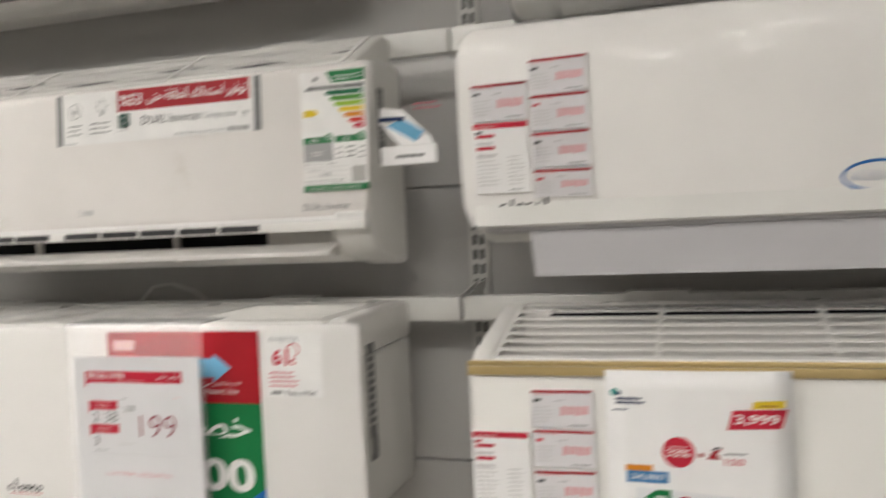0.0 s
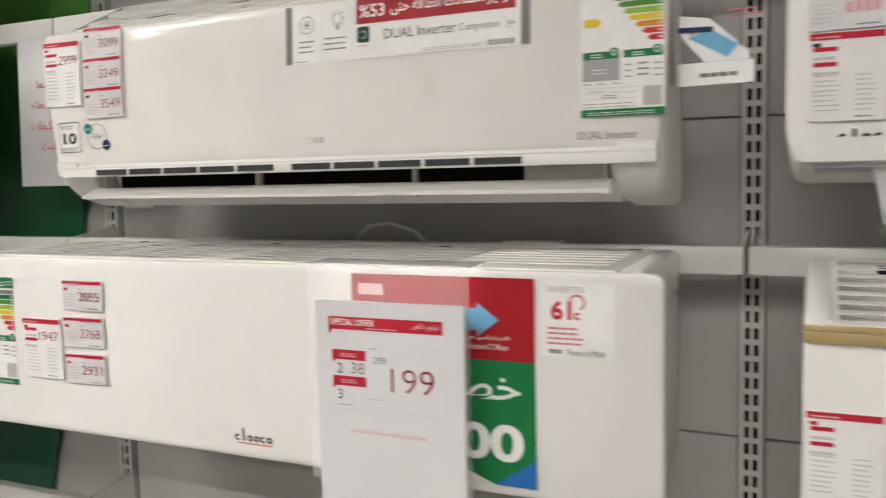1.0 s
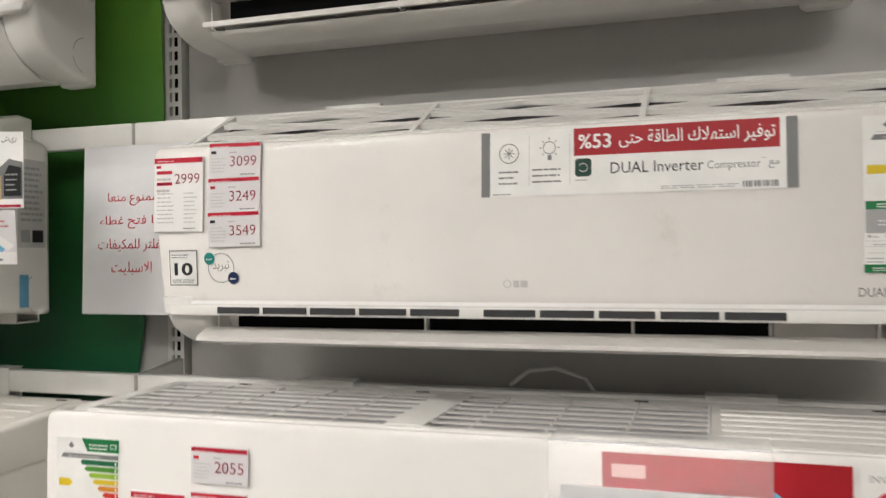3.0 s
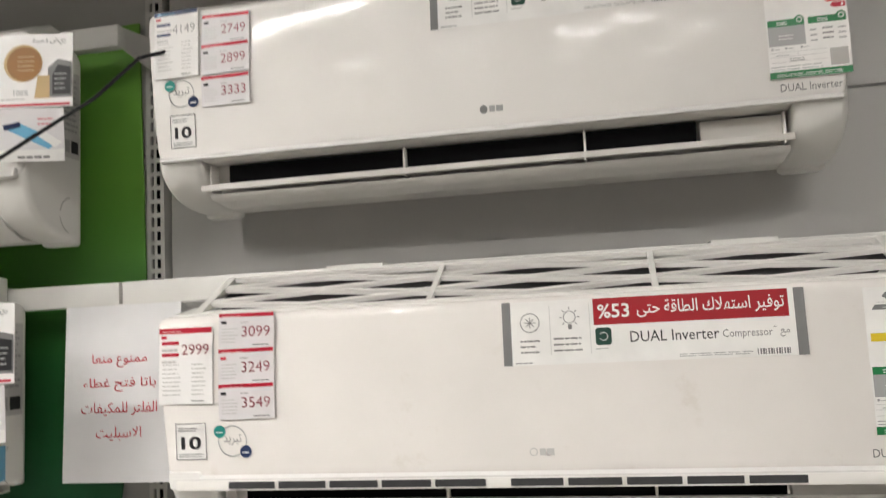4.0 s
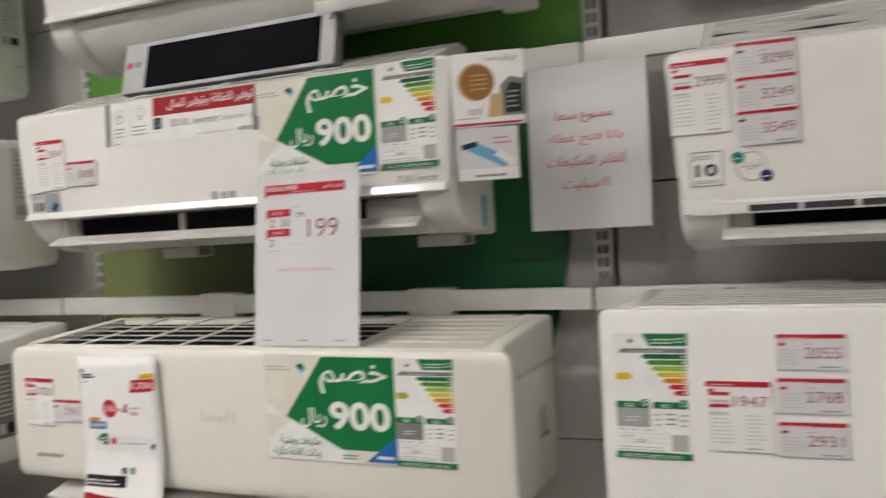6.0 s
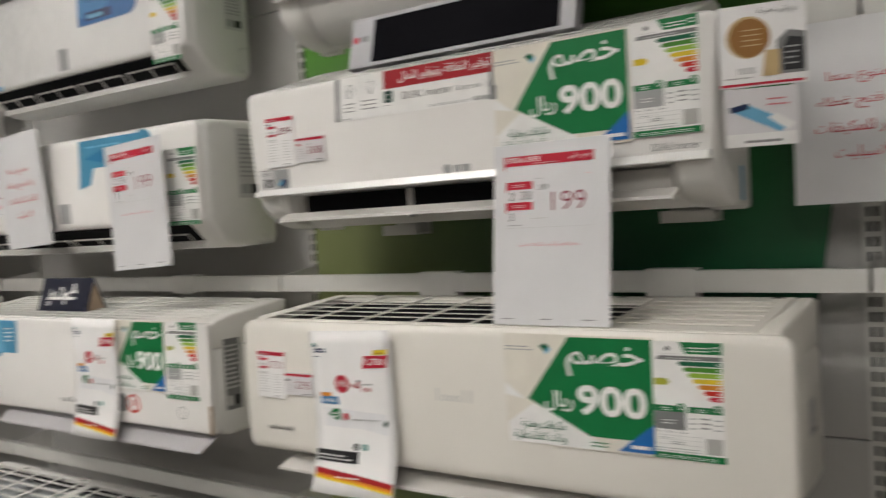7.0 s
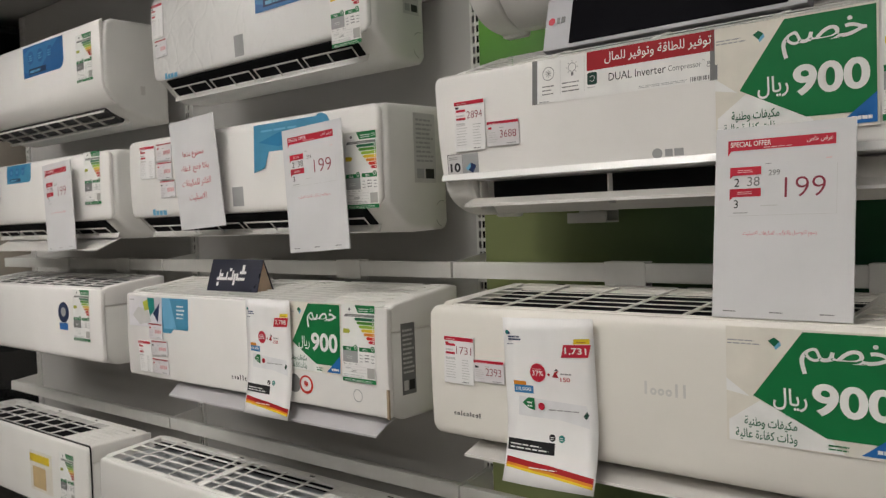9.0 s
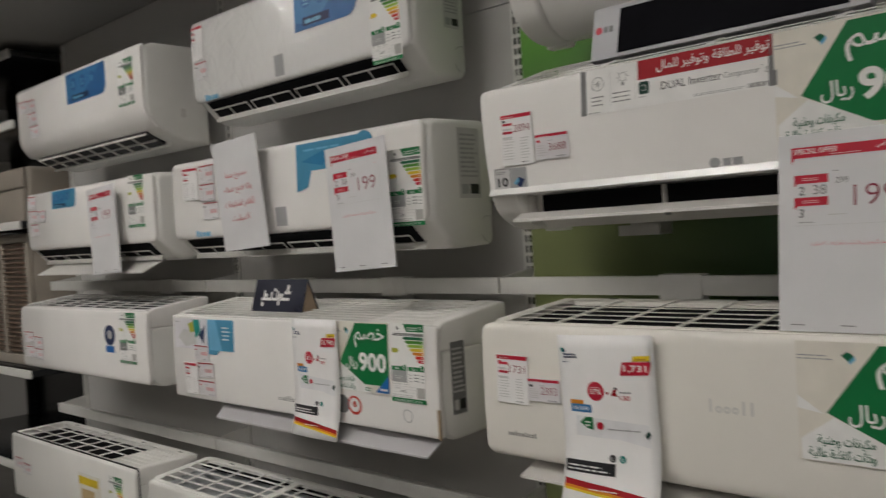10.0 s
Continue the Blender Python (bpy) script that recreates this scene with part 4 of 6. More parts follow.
# ---- stickers, cards, papers ----
def spot(unit, x, z, h=0.02):
    """Local place function for flat print on a unit's front, with its lower left corner at world (x, z)."""
    o = unit[0].matrix_world.translation
    za, f = z - o.z, unit[1]
    ya, yb = f(za), f(za + h)
    sag = max(0, max(ya + (yb - ya) * k / 8 - f(za + h * k / 8) for k in range(9)))
    return lambda u, v, l: (x - o.x + u, ya + (yb - ya) * v / h - sag - l, za + v)


def sticker(unit, name, x, z, w, h, base, label):
    """The sheet of a sticker on a unit's front, as a part, with a sheet to print on."""
    place = spot(unit, x, z, h)
    me = bpy.data.meshes.new(name)
    me.from_pydata([place(u, v, 0.0004) for u, v in ((0, 0), (w, 0), (w, h), (0, h))], [], [(0, 1, 2, 3)])
    me.materials.append(ink(base))
    return part(name, me, None, unit[0], label), place


def energy(unit, x, z, w=0.1, h=0.172, dark=0):
    """An energy rating label: coloured arrows over a table of small print."""
    ob, place = sticker(unit, "energy_label", x, z, w, h, "white", "white energy rating label with coloured arrows")
    s = Sheet()
    W = w / 0.1
    H = h / 0.172
    X = lambda a: a * W
    Z = lambda a: a * H
    s.poly("green", [(X(.05), Z(.1545)), (X(.0995), Z(.1545)), (X(.0995), Z(.1715)), (X(.041), Z(.1715))], 1)
    s.bars("white", X(.053), Z(.158), X(.083), Z(.167), 2, 2, 3, fill=0.35)
    s.rect("white", X(.086), Z(.1595), X(.096), Z(.1655), 2)
    s.rect("green", X(.087), Z(.1605), X(.095), Z(.1645), 3)
    s.poly("grey", [(X(.02), Z(.161)), (X(.0245), Z(.166)), (X(.029), Z(.161)), (X(.0245), Z(.1575))], 1)
    s.bars("pale", X(.014), Z(.1535), X(.042), Z(.155), 1, 1, 4)
    s.poly("grey", [(X(.008), Z(.1452)), (X(.0985), Z(.1452)), (X(.0985), Z(.1512)), (X(.0115), Z(.1512))], 1)
    s.bars("pale", X(.02), Z(.1472), X(.08), Z(.1492), 1, 2, 5)
    for i, (c, a) in enumerate((("deep_green", .0385), ("leaf", .045), ("lime", .0515), ("yellow", .058), ("orange", .0655), ("scarlet", .073), ("red", .0795))):
        z0, z1 = Z(.1370 - i * .0082), Z(.1437 - i * .0082)
        s.poly(c, [(X(a), (z0 + z1) / 2), (X(a + .004), z0), (X(.098), z0), (X(.098), z1), (X(a + .004), z1)], 1)
        s.rect("white", X(.093), z0 + Z(.0018), X(.0955), z1 - Z(.0018), 2)
    s.poly("yellow" if dark < 1 else "olive", [(X(.004), Z(.108)), (X(.021), Z(.108)), (X(.026), Z(.1129)), (X(.021), Z(.1178)), (X(.004), Z(.1178))], 1)
    for a, b in ((.002, .047), (.0515, .0975)):
        s.rect("green", X(a), Z(.0695), X(b), Z(.0785), 1)
        s.disc("green", X(b - .006), Z(.0765), X(.0062), 2, 12)
        s.ring("white", X(b - .006), Z(.0765), X(.0038), X(.0012), 3, 10)
        s.bars("white", X(a + .011), Z(.0715), X(a + .027), Z(.0772), 2, 2, 5, fill=0.4)
    s.rect("mid" if dark < 2 else "grey", X(.002), Z(.0435), X(.047), Z(.0695), 1)
    s.bars("white", X(.014), Z(.052), X(.033), Z(.0605), 2, 2, 7, fill=0.25)
    s.bars("mid", X(.053), Z(.046), X(.062), Z(.067), 3, 1, 8, fill=0.3)
    s.bars("grey", X(.068), Z(.0475), X(.083), Z(.0675), 3, 1, 12, fill=0.34)
    s.bars("mid", X(.087), Z(.046), X(.097), Z(.067), 3, 1, 13, fill=0.3)
    for a in (.004, .021, .04):
        s.rect("mid", X(a), Z(.0385), X(a + .0028), Z(.0415), 1)
        s.bars("mid", X(a + .004), Z(.039), X(a + .012), Z(.041), 1, 1, 9)
    for b in (.0345, .0285, .0215):
        s.rect("pale", X(.002), Z(b), X(.071), Z(b + .0006), 1)
    s.rect("pale", X(.036), Z(.0285), X(.0366), Z(.0345), 1)
    s.bars("mid", X(.009), Z(.0305), X(.029), Z(.0325), 1, 1, 10)
    s.bars("grey", X(.026), Z(.0225), X(.046), Z(.0278), 2, 1, 11, fill=0.4)
    s.bars("mid", X(.002), Z(.0115), X(.068), Z(.019), 2, 1, 14, fill=0.3)
    s.rect("ash", X(.0745), Z(.0118), X(.0965), Z(.0345), 1)
    s.rect("green", 0, Z(.0003), X(.1), Z(.0095), 1)
    s.bars("white", X(.008), Z(.0025), X(.092), Z(.0075), 2, 2, 11, ragged=0.1, fill=0.3)
    s.lay(ob, place)


def discount(unit, x, z, w=0.22, h=0.165):
    """The green 900 riyal discount poster."""
    ob, place = sticker(unit, "discount_poster", x, z, w, h, "cream", "cream and green discount poster with white numerals")
    s = Sheet()
    W, H = w / 0.22, h / 0.165
    P = lambda *q: [(a * W, b * H) for a, b in q]
    s.poly("white", P((0.003, 0.03), (0.045, 0.062), (0.13, 0.022), (0.15, 0.001), (0.003, 0.001)), 1)
    s.poly("white", P((0.0, 0.09), (0.032, 0.066), (0.0, 0.072)), 1)
    s.poly("green", P((0.036, 0.068), (0.1, 0.162), (0.217, 0.162), (0.217, 0.02), (0.128, 0.02)), 2)
    s.poly("blue", P((0.168, 0.004), (0.217, 0.004), (0.217, 0.045)), 3)
    s.bars("white", 0.186 * W, 0.009 * H, 0.213 * W, 0.019 * H, 1, 4, 3)
    s.text("white", arabic("خصم"), 0.206 * W, 0.105 * H, 0.046 * H, 4, "r", width=0.11 * W, bold=0.012)
    s.text("white", "900", 0.209 * W, 0.05 * H, 0.044 * H, 4, "r", width=0.098 * W, bold=0.03)
    s.text("white", arabic("ريال"), 0.105 * W, 0.052 * H, 0.031 * H, 4, "r", width=0.043 * W, bold=0.012)
    s.text("deep_green", arabic("مكيفات وطنية"), 0.092 * W, 0.021 * H, 0.017 * H, 3, "r", width=0.068 * W, bold=0.012)
    s.text("deep_green", arabic("وذات كفاءة عالية"), 0.092 * W, 0.003 * H, 0.017 * H, 3, "r", width=0.08 * W, bold=0.012)
    s.bars("mid", 0.002 * W, 0.14 * H, 0.05 * W, 0.149 * H, 2, 1, 4, fill=0.4)
    s.poly("deep_green", P((0.056, 0.147), (0.064, 0.152), (0.071, 0.147), (0.064, 0.139)), 1)
    s.poly("sky", P((0.064, 0.139), (0.071, 0.147), (0.073, 0.142), (0.066, 0.135)), 1)
    s.bars("green", 0.13 * W, 0.006 * H, 0.16 * W, 0.016 * H, 2, 4, 6, fill=0.4)
    s.lay(ob, place)


def banner(unit, x, z, words, percent=True, w=0.363, h=0.08):
    """The long feature strip between two grey bars."""
    ob, place = sticker(unit, "feature_strip", x, z, w, h, "white", "white feature strip with a red heading and grey ends")
    s = Sheet()
    s.rect("grey", 0, 0, 0.011, h, 1)
    s.rect("grey", w - 0.012, 0, w, h, 1)
    s.rect("maroon", 0.1147, 0.0465, 0.3445, 0.0795, 1)
    s.text("white", arabic(words), 0.34, 0.0535, 0.0205, 2, "r", width=0.172 if percent else 0.19, bold=0.008)
    if percent:
        s.text("white", "%53", 0.12, 0.0545, 0.0175, 2, "l", width=0.039, bold=0.015)
    s.text("black", "DUAL Inverter", 0.158, 0.0235, 0.0135, 1, "l", width=0.105)
    s.text("grey", "Compressor", 0.267, 0.0215, 0.0125, 1, "l", width=0.057)
    s.bars("grey", 0.3255, 0.0345, 0.331, 0.0362, 1, 1, 2)
    s.text("grey", arabic("مع"), 0.3435, 0.0225, 0.009, 1, "r")
    s.poly("soot", [(0.1185, 0.0215), (0.133, 0.0215), (0.1355, 0.024), (0.1355, 0.0405), (0.133, 0.043), (0.1185, 0.043), (0.116, 0.0405), (0.116, 0.024)], 1)
    s.ring("pale", 0.1257, 0.0322, 0.0055, 0.001, 2, 12, -150, 150)
    s.bars("mid", 0.116, 0.0165, 0.1365, 0.019, 1, 1, 2)
    s.bars("mid", 0.215, 0.0035, 0.302, 0.0085, 2, 1, 3, fill=0.35)
    for k in range(13):
        s.rect("grey", 0.305 + k * 0.003, 0.0025, 0.3062 + k * 0.003 + 0.0006 * (k % 3), 0.0095, 1)
    s.ring("grey", 0.035, 0.053, 0.0125, 0.0011, 1, 18)
    for k in range(4):
        a = math.pi / 4 * k
        dx, dz = 0.007 * math.cos(a), 0.007 * math.sin(a)
        nx, nz = -0.0005 * math.sin(a), 0.0005 * math.cos(a)
        s.poly("grey", [(0.035 - dx + nx, 0.053 - dz + nz), (0.035 - dx - nx, 0.053 - dz - nz), (0.035 + dx - nx, 0.053 + dz - nz), (0.035 + dx + nx, 0.053 + dz + nz)], 1)
    s.ring("grey", 0.085, 0.058, 0.008, 0.001, 1, 14)
    for k in range(8):
        a = math.pi / 4 * k
        s.poly("grey", [(0.085 + r * math.cos(a + o), 0.058 + r * math.sin(a + o)) for r, o in ((0.0095, 0.06), (0.0125, 0.04), (0.0125, -0.04), (0.0095, -0.06))], 1)
    s.rect("grey", 0.083, 0.043, 0.0875, 0.049, 1)
    s.bars("grey", 0.022, 0.015, 0.048, 0.036, 3, 1, 4, fill=0.3)
    s.bars("grey", 0.064, 0.016, 0.107, 0.038, 3, 1, 5, fill=0.28)
    s.rect("pale", 0.06, 0.012, 0.0607, 0.074, 1)
    s.rect("pale", 0.1095, 0.012, 0.1102, 0.074, 1)
    s.bars("mid", 0.015, 0.002, 0.045, 0.005, 1, 1, 6)
    s.lay(ob, place)


def warranty(unit, x, z, w=0.044, h=0.05, eco=None, twin=False):
    """The ten-year warranty square and the round eco mark."""
    ob, place = sticker(unit, "warranty_sticker", x, z, w, h, "pale" if twin else "white", "small square warranty sticker marked 10")
    s = Sheet()
    q = w / 2 if twin else w
    for a, b, c, d in ((0, 0, q, 0.001), (0, h - 0.001, q, h), (0, 0, 0.001, h), (q - 0.001, 0, q, h)):
        s.rect("black", a, b, c, d, 1)
    s.bars("grey", 0.004, h * 0.78, q - 0.005, h * 0.92, 2, 1, 2, fill=0.4)
    s.text("black", "10", q / 2, h * 0.28, h * 0.36, 1, "c", width=q * 0.66, bold=0.03)
    s.bars("grey", 0.004, h * 0.08, q - 0.005, h * 0.2, 2, 1, 3, fill=0.4)
    if twin:
        s.rect("mid", q + 0.001, 0.001, w, h - 0.001, 1)
        s.poly("navy", [(q + 0.007, h * .4), (q + 0.02, h * .62), (q + 0.034, h * .5), (q + 0.024, h * .2)], 2)
        s.poly("sky", [(q + 0.007, h * .4), (q + 0.02, h * .62), (q + 0.02, h * .45), (q + 0.012, h * .3)], 3)
    if eco:
        ex, ez = eco[0] - x, eco[1] - z
        s.ring("mid", ex, ez, 0.021, 0.0016, 1, 24)
        s.text("grey", arabic("تبريد"), ex, ez - 0.005, 0.014, 1, "c", width=0.026)
        s.disc("teal", ex - 0.018, ez + 0.013, 0.0085, 2)
        s.disc("navy", ex + 0.019, ez - 0.014, 0.0085, 2)
        s.bars("white", ex - 0.023, ez + 0.011, ex - 0.013, ez + 0.0145, 1, 3, 1)
        s.bars("white", ex + 0.014, ez - 0.016, ex + 0.024, ez - 0.0125, 1, 3, 1)
    s.lay(ob, place)


def mark(unit, name, keys, x, z, w, h, label):
    """A maker's mark, as plain shapes: a round badge or bars in its colours."""
    place = spot(unit, x, z, h)
    t = None
    for key, kind, a, b, c, d in keys:
        s = Sheet()
        if kind == "bar":
            s.rect(key, a * w, b * h, c * w, d * h, 0)
        elif kind == "disc":
            s.disc(key, a * w, b * h, c * w, 0, 20, d * h)
        else:
            s.ring(key, a * w, b * h, c * w, d * w, 0, 20)
        _, key, vs, fs = s.items[0]
        me = bpy.data.meshes.new(name)
        me.from_pydata([place(u, v, 0.0004 + (0.0004 if t else 0)) for u, v, _ in vs], [], fs)
        me.materials.append(ink(key))
        ob = part(name if not t else "printed_shape", me, None, t or unit[0], "" if t else label)
        t = t or ob


def words(unit, key, body, x, z, w, h):
    s = Sheet()
    s.text(key, body, 0, 0, h, 0, "l", width=w)
    s.lay(unit[0], spot(unit, x, z, h))


def stroke_mark(unit, key, forms, x, z, w, h, label):
    """A maker's mark drawn as a row of plain rings (o), low strokes (i), tall strokes (l) and open rings (c)."""
    place = spot(unit, x, z, h)
    s, n = Sheet(), len(forms)
    step, r = w / n, min(w / n * 0.44, h * 0.34)
    for k, f in enumerate(forms):
        c = step * (k + 0.5)
        if f in "oc":
            s.ring(key, c, r, r, r * 0.62, 0, 14, 45 if f == "c" else 0, 315 if f == "c" else 360)
        else:
            s.rect(key, c - r * 0.38, 0, c + r * 0.38, h if f == "l" else h * 0.68, 0)
    t = None
    for name, ky, vs, fs in s.items:
        me = bpy.data.meshes.new("maker_mark")
        me.from_pydata([place(u, v, 0.0005) for u, v, _ in vs], [], fs)
        me.materials.append(ink(ky))
        t = t or part("maker_mark", me, None, unit[0], label)
        if me is not t.data:
            part("printed_shape", me, None, t)


def side_print(unit, inset, items):
    """Moulded arcs and tape on a unit's side that faces +x: ("arc", y, z, r, a0, a1) or ("tape", y0, y1, z0, z1)."""
    o = unit[0].matrix_world.translation
    hx = unit[2][0] / 2 - inset + 0.0006
    for kind, *v in items:
        s = Sheet()
        if kind == "arc":
            s.ring("ash", v[0] - o.y, v[1] - o.z, v[2], 0.0018, 0, 14, v[3], v[4])
        else:
            s.rect("sky", v[0] - o.y, v[2] - o.z, v[1] - o.y, v[3] - o.z, 0)
        _, key, vs, fs = s.items[0]
        me = bpy.data.meshes.new("side_arc" if kind == "arc" else "tape")
        me.from_pydata([(hx + (0.0004 if kind == "tape" else 0), a, b) for a, b, _ in vs], [], fs)
        me.materials.append(ink(key))
        part(me.name.split(".")[0], me, None, unit[0], "thin moulded arc" if kind == "arc" else "strip of pale blue tape")


CARDS = 0


def price_card(x, z, unit, w, h, number, head="red", lean=0.0):
    """A price card in a clear sleeve: coloured heading, small print and a price."""
    global CARDS
    CARDS += 1
    rnd = random.Random(CARDS)
    tall = h > w
    o = unit[0].matrix_world.translation
    y0, y1 = unit[1](z - o.z), unit[1](z + h - o.z)
    y = o.y + y0 - 0.0012
    fall = math.degrees(math.atan2(y0 - y1, h))
    t = thing("price_card", (x, y, z), ("tall white price card with a %s heading on a unit" if tall else "small pale price card with a %s heading on a unit") % ("blue" if head == "navy" else "red"),
              "price card", "price cards", turn=Matrix.Rotation(radians(lean + rnd.uniform(-1.2, 1.2)), 4, "Y") @ Matrix.Rotation(radians(fall + rnd.uniform(0, 0.8)), 4, "X"))
    part("card", cube(0, w, -0.0026, -0.0008, 0, h, bev=0.0005, seg=1), PAPER if tall else GREYPAPER, t)
    s = Sheet()
    place = lambda u, v, l: (u, -0.0026 - l, v)
    s.rect(head if number or tall else "maroon", 0.001, h - (0.0085 if tall else 0.0062 if number else 0.0045), w - 0.001, h - 0.0012, 1)
    s.bars("pink" if head == "red" else "sky", 0.006, h - 0.0065, w * 0.5, h - 0.0035, 1, 2, CARDS)
    s.rect("black" if rnd.random() < 0.5 else "red", 0.004, h - 0.0155, 0.012, h - 0.0115, 1)
    ph = 0.0138
    if tall:
        zz = h * 0.66
        for k in (0, 1):
            s.rect(head, 0.005, zz + 0.012 - k * 0.016, w * 0.38, zz + 0.0165 - k * 0.016, 1)
            s.bars("pale", 0.005, zz + 0.003 - k * 0.016, w * 0.42, zz + 0.0095 - k * 0.016, 1, 1, CARDS + k)
        if number:
            s.text("wine" if head == "red" else "grey", number, w - 0.005, zz - 0.002, ph, 2, "r", width=w * 0.5, bold=-0.008)
        s.bars("pale", 0.006, h * 0.12, w * 0.44, h * 0.56, 8, 1, CARDS + 3, fill=0.26)
        s.bars("pale", w * 0.62, h * 0.12, w - 0.008, h * 0.56, 8, 1, CARDS + 4, fill=0.26)
        s.bars("grey", w * 0.62, 0.004, w - 0.005, 0.007, 1, 1, 2)
    else:
        if number:
            s.text("wine", number, w - 0.006, h * 0.32, ph, 2, "r", width=w * 0.5, bold=-0.008)
        else:
            for k in range(4):
                s.rect("blush", w * (0.485 + 0.115 * k), h * (0.34 + 0.02 * (k % 2)), w * (0.57 + 0.115 * k), h * 0.57, 1)
        s.bars("pale", 0.005, h * 0.16, w * 0.36, h * 0.62, 5, 1, CARDS + 5, fill=0.3)
        s.bars("grey", w * 0.62, h * 0.07, w - 0.006, h * 0.13, 1, 1, 3)
        s.bars("mid", w * 0.4, h * 0.7, w * 0.55, h * 0.75, 1, 1, 3)
    s.lay(t, place)
    return t


def offer_sign(x, y, z, w=0.205, h=0.29, lean=0.0, tip=0.0, turn=0.0, group="offer signs", on="standing on a unit"):
    """A sleeved A4 offer sheet."""
    t = thing("offer_sign", (x, y, z), "sleeved white offer sheet with red headings, " + on, "sign", group,
              turn=Matrix.Rotation(radians(turn), 4, "Z") @ Matrix.Rotation(radians(lean), 4, "Y") @ Matrix.Rotation(radians(tip), 4, "X"))
    part("sleeve", cube(0, w, -0.0015, 0.0015, 0, h, bev=0.0006, seg=1), ACRYL, t, "clear glossy sleeve")
    s = Sheet()
    k = w / 0.205
    place = lambda u, v, l: (u * k, -0.0015 - l, v * h / 0.29)
    s.rect("red", 0.02, 0.254, 0.178, 0.270, 1)
    s.poly("red", [(0.02, 0.254), (0.025, 0.254), (0.02, 0.246)], 1)
    s.text("white", "SPECIAL OFFER", 0.024, 0.2595, 0.008, 2, "l", width=0.062, bold=0.012)
    s.text("white", arabic("عرض خاص"), 0.174, 0.2585, 0.009, 2, "r", width=0.036)
    s.bars("pink", 0.075, 0.256, 0.12, 0.2585, 1, 2, 3)
    for zz in (0.216, 0.183):
        s.rect("red", 0.024, zz, 0.072, zz + 0.0125, 1)
        s.poly("red", [(0.024, zz), (0.029, zz), (0.024, zz - 0.005)], 1)
        s.bars("pink", 0.036, zz + 0.004, 0.064, zz + 0.0095, 2, 2, 5, fill=0.4)
    s.text("black", "2", 0.031, 0.199, 0.0125, 1, "l")
    s.text("grey", "38", 0.051, 0.199, 0.014, 1, "l", width=0.019)
    s.text("black", "3", 0.031, 0.166, 0.0125, 1, "l")
    s.text("grey", "299", 0.083, 0.2135, 0.0085, 1, "l", width=0.017)
    s.text("wine", "199", 0.165, 0.18, 0.0295, 1, "r", width=0.058, bold=-0.012)
    s.bars("mid", 0.078, 0.231, 0.088, 0.234, 1, 1, 4)
    s.bars("pink", 0.165, 0.234, 0.174, 0.237, 1, 1, 4)
    s.bars("mid", 0.03, 0.158, 0.06, 0.161, 1, 1, 6)
    s.bars("pale", 0.072, 0.168, 0.1, 0.171, 1, 1, 7)
    s.rect("pale", 0.022, 0.154, 0.18, 0.1545, 1)
    s.rect("pale", 0.18, 0.154, 0.1805, 0.227, 1)
    s.text("rose", arabic("رسوم التوصيل والتركيب للمكيفات الاسبليت"), 0.1, 0.122, 0.009, 1, "c", width=0.108)
    for a in (0.018, 0.088, 0.16):
        s.bars("grey", a, 0.009, a + 0.02, 0.0125, 1, 1, 8, ragged=0.1)
    s.lay(t, place)
    return t


def notice(x, y, z, w=0.206, h=0.283, lean=0.0, tip=0.0):
    """The shop's printed warning sheet."""
    t = thing("notice_sheet", (x, y, z), "white sleeved notice sheet with red Arabic lettering", "notice", "warning notices",
              turn=Matrix.Rotation(radians(lean), 4, "Y") @ Matrix.Rotation(radians(tip), 4, "X"))
    part("sheet", cube(0, w, -0.0012, 0.0012, 0, h, bev=0.0005, seg=1), ACRYL, t)
    s = Sheet()
    for i, (line, ww) in enumerate((("ممنوع منعا", 0.098), ("باتا فتح غطاء", 0.13), ("الفلتر للمكيفات", 0.135), ("الاسبليت", 0.08))):
        s.text("red", arabic(line), w / 2 - 0.004, h * 0.64 - i * 0.0385, 0.022, 1, "c", width=ww)
    s.lay(t, lambda u, v, l: (u, -0.0012 - l, v))
    return t


